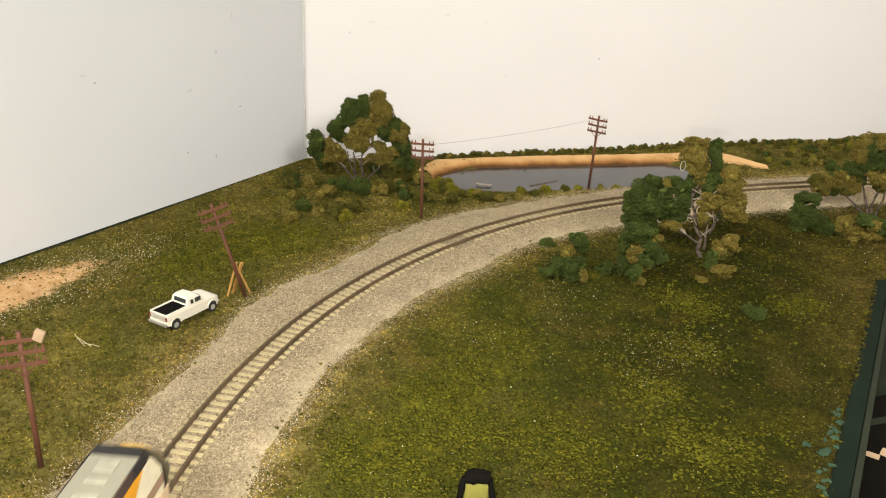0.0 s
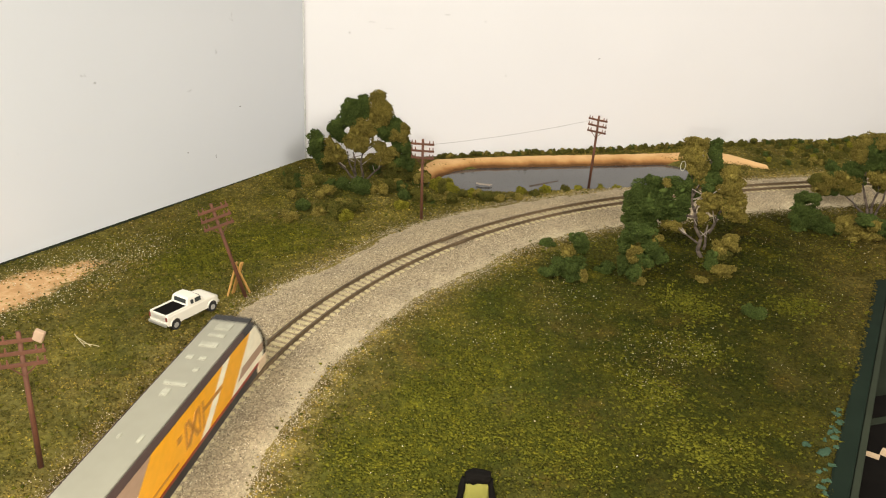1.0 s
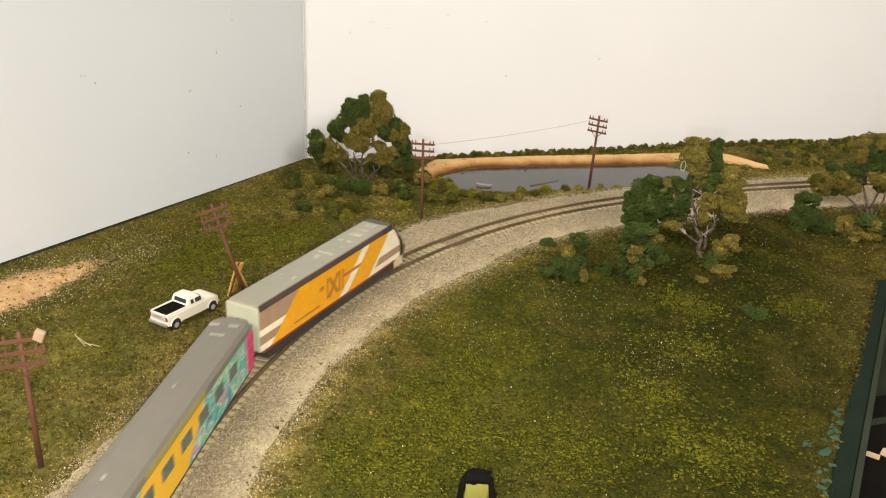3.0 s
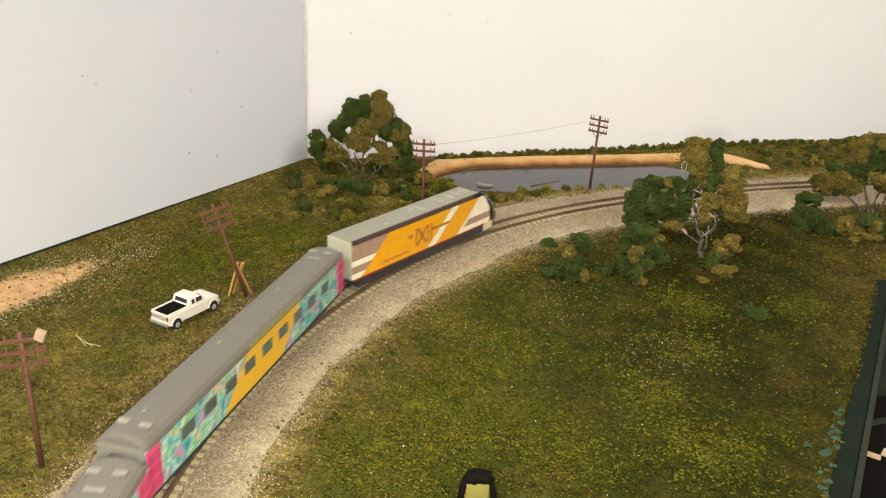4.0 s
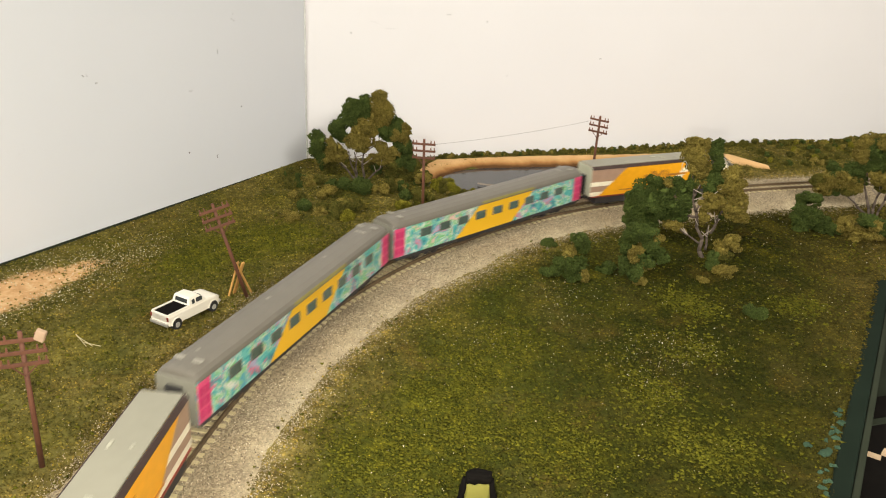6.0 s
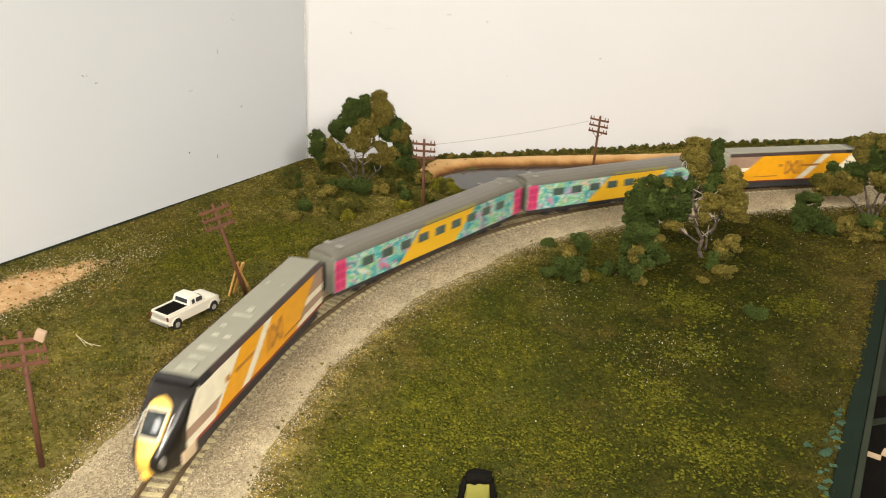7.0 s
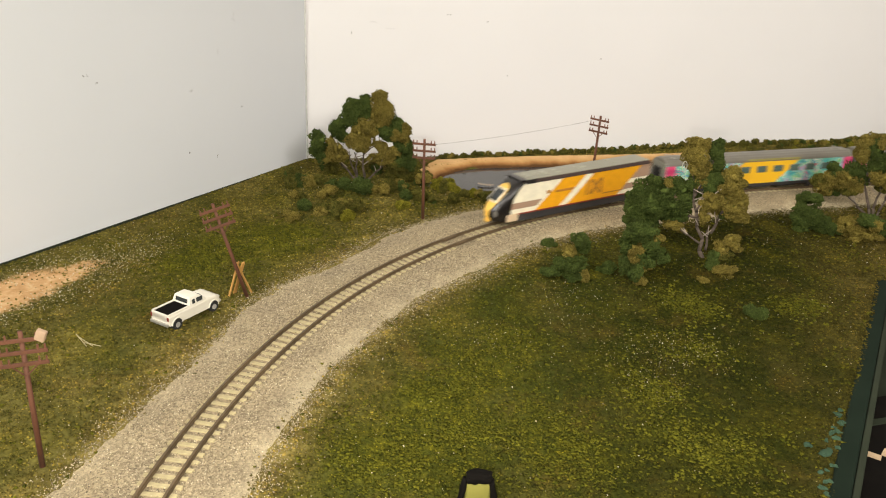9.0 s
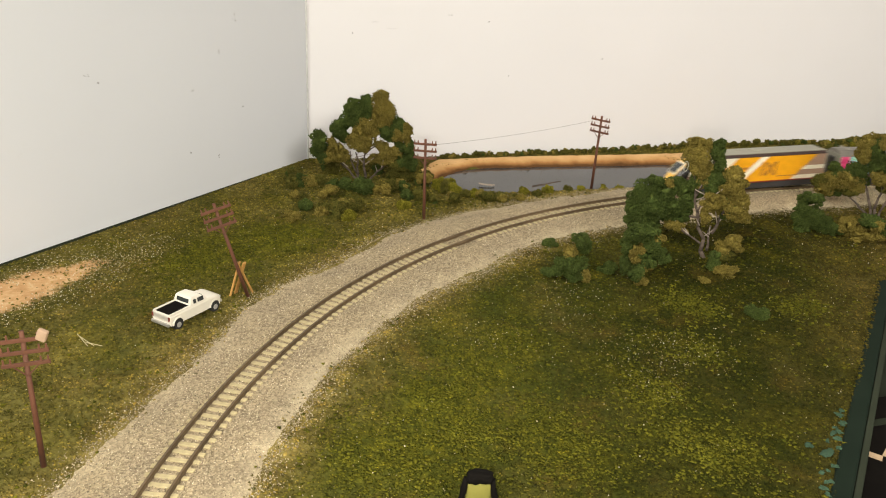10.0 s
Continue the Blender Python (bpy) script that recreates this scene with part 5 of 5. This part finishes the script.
    for sy in (-1, 1):
        p = nose_at(sy * 0.0056, 0.0085, 0.0004)
        bm = bmesh.new()
        bmesh.ops.create_uvsphere(bm, u_segments=14, v_segments=8, radius=1.0)
        bmesh.ops.transform(bm, matrix=Matrix.Translation(p) @ Matrix.Rotation(sy * 0.9, 4, "Z") @ Matrix.Diagonal((0.0004, 0.0013, 0.0022, 1)) @ Matrix.Rotation(sy * 0.5, 4, "X"), verts=bm.verts[:])
        part("headlight", bm, M_LAMP, cap, "clear oval headlight", True)
        q = nose_at(sy * 0.0052, 0.0215, 0.0004)
        part("wiper", rod(bmesh.new(), q, nose_at(sy * 0.0047, 0.0150, 0.0012), 0.00025, 0.0002, 6), M_CHROME, cap)
        # cream and tan skirt behind the nose, down beside the rail
        bm = boxed(0.0545, sy * (HALF * 0.975), 0.0054, 0.0090, 0.0008, 0.0050, bevel=0.0003)
        part("skirt", bm, M_SKIRT, top, "tan side skirt")
    # roof
    bm = boxed(-0.0115, 0, 0.02885, 0.1105, HALF * 1.70, 0.0009, bevel=0.0003)
    roof = part("roof", bm, M_LOCO_ROOF, top, "flat pale grey roof with hatches")
    for x, y, sx, sy in ((-0.004, 0.0, 0.0016, 0.0085), (-0.010, 0.0008, 0.0036, 0.0026), (0.024, 0.0, 0.0030, 0.0070), (0.0385, 0.0, 0.0050, 0.0062), (0.0315, 0.0, 0.0016, 0.0066), (0.014, 0.003, 0.0016, 0.0026), (0.014, -0.002, 0.0016, 0.0026), (-0.036, -0.004, 0.0030, 0.0012), (-0.036, 0.003, 0.0012, 0.0012), (0.006, -0.003, 0.0014, 0.0020)):
        part("roof_hatch", boxed(x, y, 0.0294, sx, sy, 0.0006, bevel=0.0002), M_PALE, roof)
    for sy in (-1, 1):
        part("roof_edge", boxed(-0.0148, sy * HALF * 0.955, 0.02785, 0.1044, 0.0024, 0.0007, Matrix.Rotation(-sy * 0.98, 4, "X"), bevel=0.0002), M_DARK, top, "dark line under the roof edge")
        y = sy * (HALF + 0.0001)
        part("sill", boxed(-0.008, y - sy * 0.0002, 0.0074, 0.116, 0.0008, 0.0008), M_RED, top, "dark red sill line")
        # crossed badge and unreadable words as plain bars
        badge = bmesh.new()
        k = -0.014 if sy > 0 else -0.009
        for a in (0.85, -0.85):
            box(badge, -0.0020 + k, y, 0.0172, 0.0020, 0.0003, 0.0125, Matrix.Rotation(a * 0.75, 4, "Y"))
        for dx in (-0.0052, 0.0052, 0.0082):
            box(badge, -0.0020 + k + dx, y, 0.0172, 0.0013, 0.0003, 0.0105)
        part("badge", badge, M_LOGO, top, "brown crossed badge")
        part("lettering", boxed(-0.0210 if sy < 0 else 0.0260, y, 0.0190, 0.0032, 0.0003, 0.0022), M_LOGO, top)
        part("lettering", boxed(0.0060 if sy < 0 else 0.0120, y, 0.0185, 0.0160, 0.0003, 0.0015), M_LOGO, top)
        part("lettering", boxed(-0.0330, y, 0.0110, 0.0200, 0.0003, 0.0007), M_LOGO, top)
    part("car_end", boxed(R0 - 0.0004, 0, 0.0182, 0.0010, HALF * 1.94, 0.0206, bevel=0.0006), M_LOCO_END, top, "plain pale grey-green end wall")
    part("gangway", boxed(R0 - 0.0016, 0, 0.0150, 0.0018, 0.0060, 0.0140, bevel=0.0006), M_BLACK, top)
    part("coupler", boxed(R0 - 0.0022, 0, 0.0048, 0.0050, 0.0016, 0.0014, bevel=0.0003), M_BLACK, top)
    part("underframe", boxed(-0.006, 0, 0.0046, 0.112, 0.0166, 0.0046), M_UNDER, top, "dark grey underframe")
    part("fuel_tank", boxed(-0.006, 0, 0.0038, 0.030, 0.0160, 0.0042, bevel=0.0008), M_UNDER, top)
    for x in (-0.042, 0.034):
        bogie(top, x)
    return top


M_PINK_DEEP = plain("deep_pink_panel", (0.50, 0.035, 0.13), 0.4, 0, 0.2, 200)
M_EAVE = plain("eave_olive", (0.21, 0.18, 0.05), 0.45, 0, 0.1, 150, 0.03)
M_NOSE = plain("nose_black", (0.012, 0.010, 0.009), 0.25, 0, 0.2, 120, 0.02)
M_LAMP = plain("lamp_lens", (0.16, 0.15, 0.13), 0.12, 0, 0.1, 200, 0.0)
M_SKIRT = plain("tan_skirt", (0.66, 0.50, 0.33), 0.4, 0, 0.1, 150, 0.03)
M_VENT = plain("roof_fitting", (0.30, 0.285, 0.235), 0.5)
M_FRAME = plain("screen_frame", (0.70, 0.62, 0.45), 0.4)
M_COACH_PANE = plain("teal_tinted_pane", (0.085, 0.125, 0.105), 0.25, 0, 0.4, 120, 0.0)
M_DARK = plain("roof_edge_brown", (0.05, 0.03, 0.025), 0.4)
M_LOCO_END = plain("loco_end", (0.42, 0.42, 0.31), 0.5, 0, 0.08, 150)


# ---- fascia side ----
def fascia():
    ang = math.atan2(EDGE_WAY[1], EDGE_WAY[0])
    turn = Matrix.Rotation(ang, 4, "Z")
    for k, (way, out, start, length) in enumerate(((EDGE_WAY, EDGE_OUT, EDGE_A - EDGE_WAY * 0.10, 0.335), (BACK_WAY, BACK_IN, EDGE_A + EDGE_WAY * 0.235, 1.05))):
        spin = Matrix.Rotation(math.atan2(way[1], way[0]), 4, "Z")
        c = start + way * (length / 2) + out * 0.0038
        bm = boxed(c[0], c[1], -0.155 - 0.0003 * k, length, 0.0076, 0.302, spin, bevel=0.001)
        tagged(part("fascia", bm, M_FASCIA), "dark green painted hardboard fascia with a worn top edge", "fascia", kind="structure")
    c = EDGE_A + EDGE_WAY * 0.06 + EDGE_OUT * 0.0090
    tagged(part("ledge", boxed(c[0], c[1], -0.0140, 0.33, 0.0026, 0.02, turn, bevel=0.0005), M_SHELF), "thin paler green strip along the fascia", "trim", kind="structure")
    c = EDGE_A + EDGE_WAY * 0.06 + EDGE_OUT * 0.0603
    tagged(part("shelf", boxed(c[0], c[1], -0.0300, 0.33, 0.1000, 0.006, turn, bevel=0.0005), M_SHELF), "dull green shelf beside the fascia", "shelf", kind="structure")
    p0 = Vector((0.2060, 0.3376))
    top = empty("control_panel", Matrix.Translation((p0.x, p0.y, -0.0270)), "black control panel with cream tape diamonds", "control panel")
    back, down = Vector((0.95, 0.31)), -Vector(EDGE_WAY)
    plan = [Vector((0, 0)), back * 0.09, back * 0.09 + down * 0.17, down * 0.17]
    part("case", loft(bmesh.new(), [[(q.x, q.y, z) for q in plan] for z in (0.0, 0.0070)]), M_PANEL, top)
    tilt = Matrix.Rotation(math.atan2(back.y, back.x), 4, "Z")
    q = down * 0.026 + back * 0.029
    part("label_strip", boxed(q.x, q.y, 0.0072, 0.055, 0.0038, 0.0006, tilt), M_SHELF, top, "dull green label strip")
    for i in range(4):
        q = Vector((0.1868, 0.2912)) - p0 + back * (0.0072 * i)
        part("tape_mark", boxed(q.x, q.y, 0.0072, 0.0058, 0.0036, 0.0005, Matrix.Rotation(-0.55 if i % 2 == 0 else 0.9, 4, "Z")), M_CHECK, top, "cream tape mark")
    rng = random.Random(21)
    for i in range(22):
        # ragged spill of the fascia's paint along the turf's edge
        q = EDGE_A + EDGE_WAY * (0.004 + i * 0.0030 + rng.uniform(-0.001, 0.001)) - EDGE_OUT * abs(rng.gauss(0.0006, 0.0022))
        if i == 7:
            q = np.array((0.1485, 0.2740))
        size = rng.uniform(0.0006, 0.0013) * (1.6 if i in (7, 9, 13) else 1.0)
        bm = bmesh.new()
        bmesh.ops.create_icosphere(bm, subdivisions=2, radius=1.0)
        for v in bm.verts:
            v.co *= 1 + 1.1 * noise.noise(v.co * 1.9 + Vector((i * 9, 0, 0)))
        bmesh.ops.transform(bm, matrix=Matrix.Translation((q[0], q[1], -0.0039)) @ Matrix.Rotation(i * 1.3, 4, "Z") @ Matrix.Diagonal((size, size * 1.4, 0.0005, 1)), verts=bm.verts[:])
        tagged(part("paint_flake", bm, M_TEAL), "loose flake of pale teal paint on the turf", "paint flake", "paint flakes")


def small_things():
    top = empty("marker_post", pose(0.0158, 0.2235, -0.0045, 0, 0, 2), "black-capped marker with a yellow-green face in the turf", "marker")
    def worn(bm, amount):
        bmesh.ops.subdivide_edges(bm, edges=bm.edges[:], cuts=3, use_grid_fill=True)
        for v in bm.verts:
            v.co += Vector((noise.noise(v.co * 700), noise.noise(v.co * 700 + Vector((5, 0, 0))), noise.noise(v.co * 700 + Vector((0, 9, 0))))) * amount
        return bm

    part("face", worn(boxed(0, 0.0004, 0.0068, 0.0084, 0.0026, 0.0138, bevel=0.0016), 0.0004), M_LIME_FACE, top, "plain yellow-green face", True)
    part("cap", worn(boxed(0.0002, 0.0006, 0.0152, 0.0088, 0.0046, 0.0040, bevel=0.0014), 0.0007), M_PANEL, top, "rough black cap", True)
    for sx in (-1, 1):
        part("side", worn(rod(bmesh.new(), (sx * 0.0066, 0.0006, 0.0), (sx * 0.0042, 0.0006, 0.0148), 0.0013, 0.0010, 8), 0.0006), M_PANEL, top, "", True)
    # straw
    for a, b in (((-0.1660, 0.3290), (-0.1570, 0.3190)), ((-0.1600, 0.3222), (-0.1510, 0.3200)), ((-0.1640, 0.3268), (-0.1545, 0.3195))):
        za = float(height(np.array([a[0]]), np.array([a[1]]))[0])
        bm = rod(bmesh.new(), (*a, za + 0.0012), (*b, za + 0.0010), 0.00022, 0.00018, 6)
        tagged(part("straw", bm, M_STRAW), "pale dry straw lying on the turf", "straw")
    # driftwood and a pale stone by the pond
    bm = bmesh.new()
    rod(bm, (0.064, 0.5930, -0.0050), (0.086, 0.5990, -0.0015), 0.0007, 0.0004, 7)
    rod(bm, (0.072, 0.5945, -0.0040), (0.077, 0.6000, -0.0045), 0.0005, 0.0003, 6)
    tagged(part("driftwood", bm, M_BARK), "dark brown stick lying at the pond's edge", "driftwood")
    bm = bmesh.new()
    for p, q in (((0.024, 0.6000), (0.034, 0.5965)), ((0.026, 0.5980), (0.036, 0.5990))):
        rod(bm, (*p, WATER_Z + 0.0016), (*q, WATER_Z + 0.0012), 0.0007, 0.0005, 6)
    tagged(part("bleached_sticks", bm, M_TWIG), "bleached sticks lying in the shallow water", "sticks")
    # white wire loop hanging in the middle tree
    bm = bmesh.new()
    for i in range(12):
        t0, t1 = 2 * math.pi * i / 12, 2 * math.pi * (i + 1) / 12
        c = Vector((0.1385, 0.4640, 0.0535))
        rod(bm, c + Vector((0.0014 * math.cos(t0), 0, 0.0030 * math.sin(t0))), c + Vector((0.0014 * math.cos(t1), 0, 0.0030 * math.sin(t1))), 0.00018, 0.00018, 6)
    tagged(part("wire_loop", bm, M_PALE), "small white loop caught in the tree", "loop")
    # scuffs on the boards
    rng = random.Random(8)
    for wall, marks in ((0, ((0.075, 0.112, 2.0, 3.2), (0.115, 0.070, 1.3, 0.9), (0.070, 0.052, 0.5, 0.5), (0.090, 0.092, 0.6, 1.6), (0.185, 0.085, 0.8, 0.8), (0.192, 0.090, 1.6, 0.6), (0.12, 0.03, 0.5, 0.5), (0.095, 0.022, 0.4, 1.0))),
                        (1, ((0.052, 0.104, 3.0, 0.4), (0.066, 0.099, 3.2, 0.4), (0.112, 0.110, 3.0, 0.4), (0.165, 0.062, 0.7, 0.6), (0.145, 0.105, 1.0, 0.3), (0.25, 0.075, 1.5, 0.3), (0.035, 0.096, 0.5, 0.5)))):
        way, inn = ((LEFT_WAY, LEFT_IN), (BACK_WAY, BACK_IN))[wall]
        for d, z, sx, sz in marks:
            bm = bmesh.new()
            for k in range(5):
                dd, zz = d + rng.uniform(-1, 1) * sx * MM, z + rng.uniform(-1, 1) * sz * MM
                p = CORNER + way * dd + inn * 0.0001
                box(bm, p[0], p[1], zz, rng.uniform(0.2, 0.5) * MM, 0.0002, rng.uniform(0.15, 0.5) * MM, Matrix.Rotation(math.atan2(way[1], way[0]), 4, "Z"))
            tagged(part("scuff_mark", bm, M_SMUDGE), "small dark scuff marks on the painted board", "scuff")


M_LIME_FACE = plain("lime_face", (0.20, 0.185, 0.032), 0.8, 0, 0.2, 200)
M_STRAW = plain("dry_straw", (0.42, 0.36, 0.20), 0.8)

boards()
room()
ground()
ballast()
water()
turf()
trees()
bushes()
poles()
truck()
fascia()
small_things()
railway()

# ---- train and its run ----
RUN = [(0.0, -0.108), (0.5, -0.061), (1.0, -0.019), (1.5, 0.0175), (2.0, 0.044), (2.5, 0.070), (4.0, 0.191), (4.5, 0.242), (5.0, 0.295), (5.5, 0.349),
       (7.0, 0.531), (7.5, 0.595), (8.0, 0.661), (8.5, 0.746), (9.0, 0.829), (9.5, 0.903), (10.0, 0.987)]


def travelled(t):
    """How far along the track the joint behind the leading locomotive has come."""
    ts, vs = [a for a, _ in RUN], [b for _, b in RUN]
    i = min(max(0, sum(1 for a in ts if a <= t) - 1), len(ts) - 2)
    slope = lambda k: (vs[min(k + 1, len(vs) - 1)] - vs[max(k - 1, 0)]) / (ts[min(k + 1, len(ts) - 1)] - ts[max(k - 1, 0)])
    h = ts[i + 1] - ts[i]
    u = (t - ts[i]) / h
    return ((2 * u**3 - 3 * u**2 + 1) * vs[i] + (u**3 - 2 * u**2 + u) * h * slope(i) + (-2 * u**3 + 3 * u**2) * vs[i + 1] + (u**3 - u**2) * h * slope(i + 1))


def on_track(mid, base, flip):
    xa, ya, _ = track(mid - base / 2)
    xb, yb, _ = track(mid + base / 2)
    return pose((xa + xb) / 2, (ya + yb) / 2, 0, 0, 0, math.degrees(math.atan2(yb - ya, xb - xa)) + (180 if flip else 0))


lead = loco()
first = coach()
second = copy_thing(first, Matrix())
tail = copy_thing(lead, Matrix())
tagged(tail, "orange and cream trailing locomotive with black and yellow nose")
tagged(second, "grey-roofed model coach with a teal floral mural and yellow middle")


def motions():
    cars = ((lead, 0.066, 0.076, False), (first, -0.0950, 0.115, False), (second, -0.2715, 0.115, False), (tail, -0.4382, 0.076, True))
    for car, offset, base, flip in cars:
        walk(car, [(k / 8, on_track(travelled(k / 8) + offset, base, flip)) for k in range(81)])


motions()
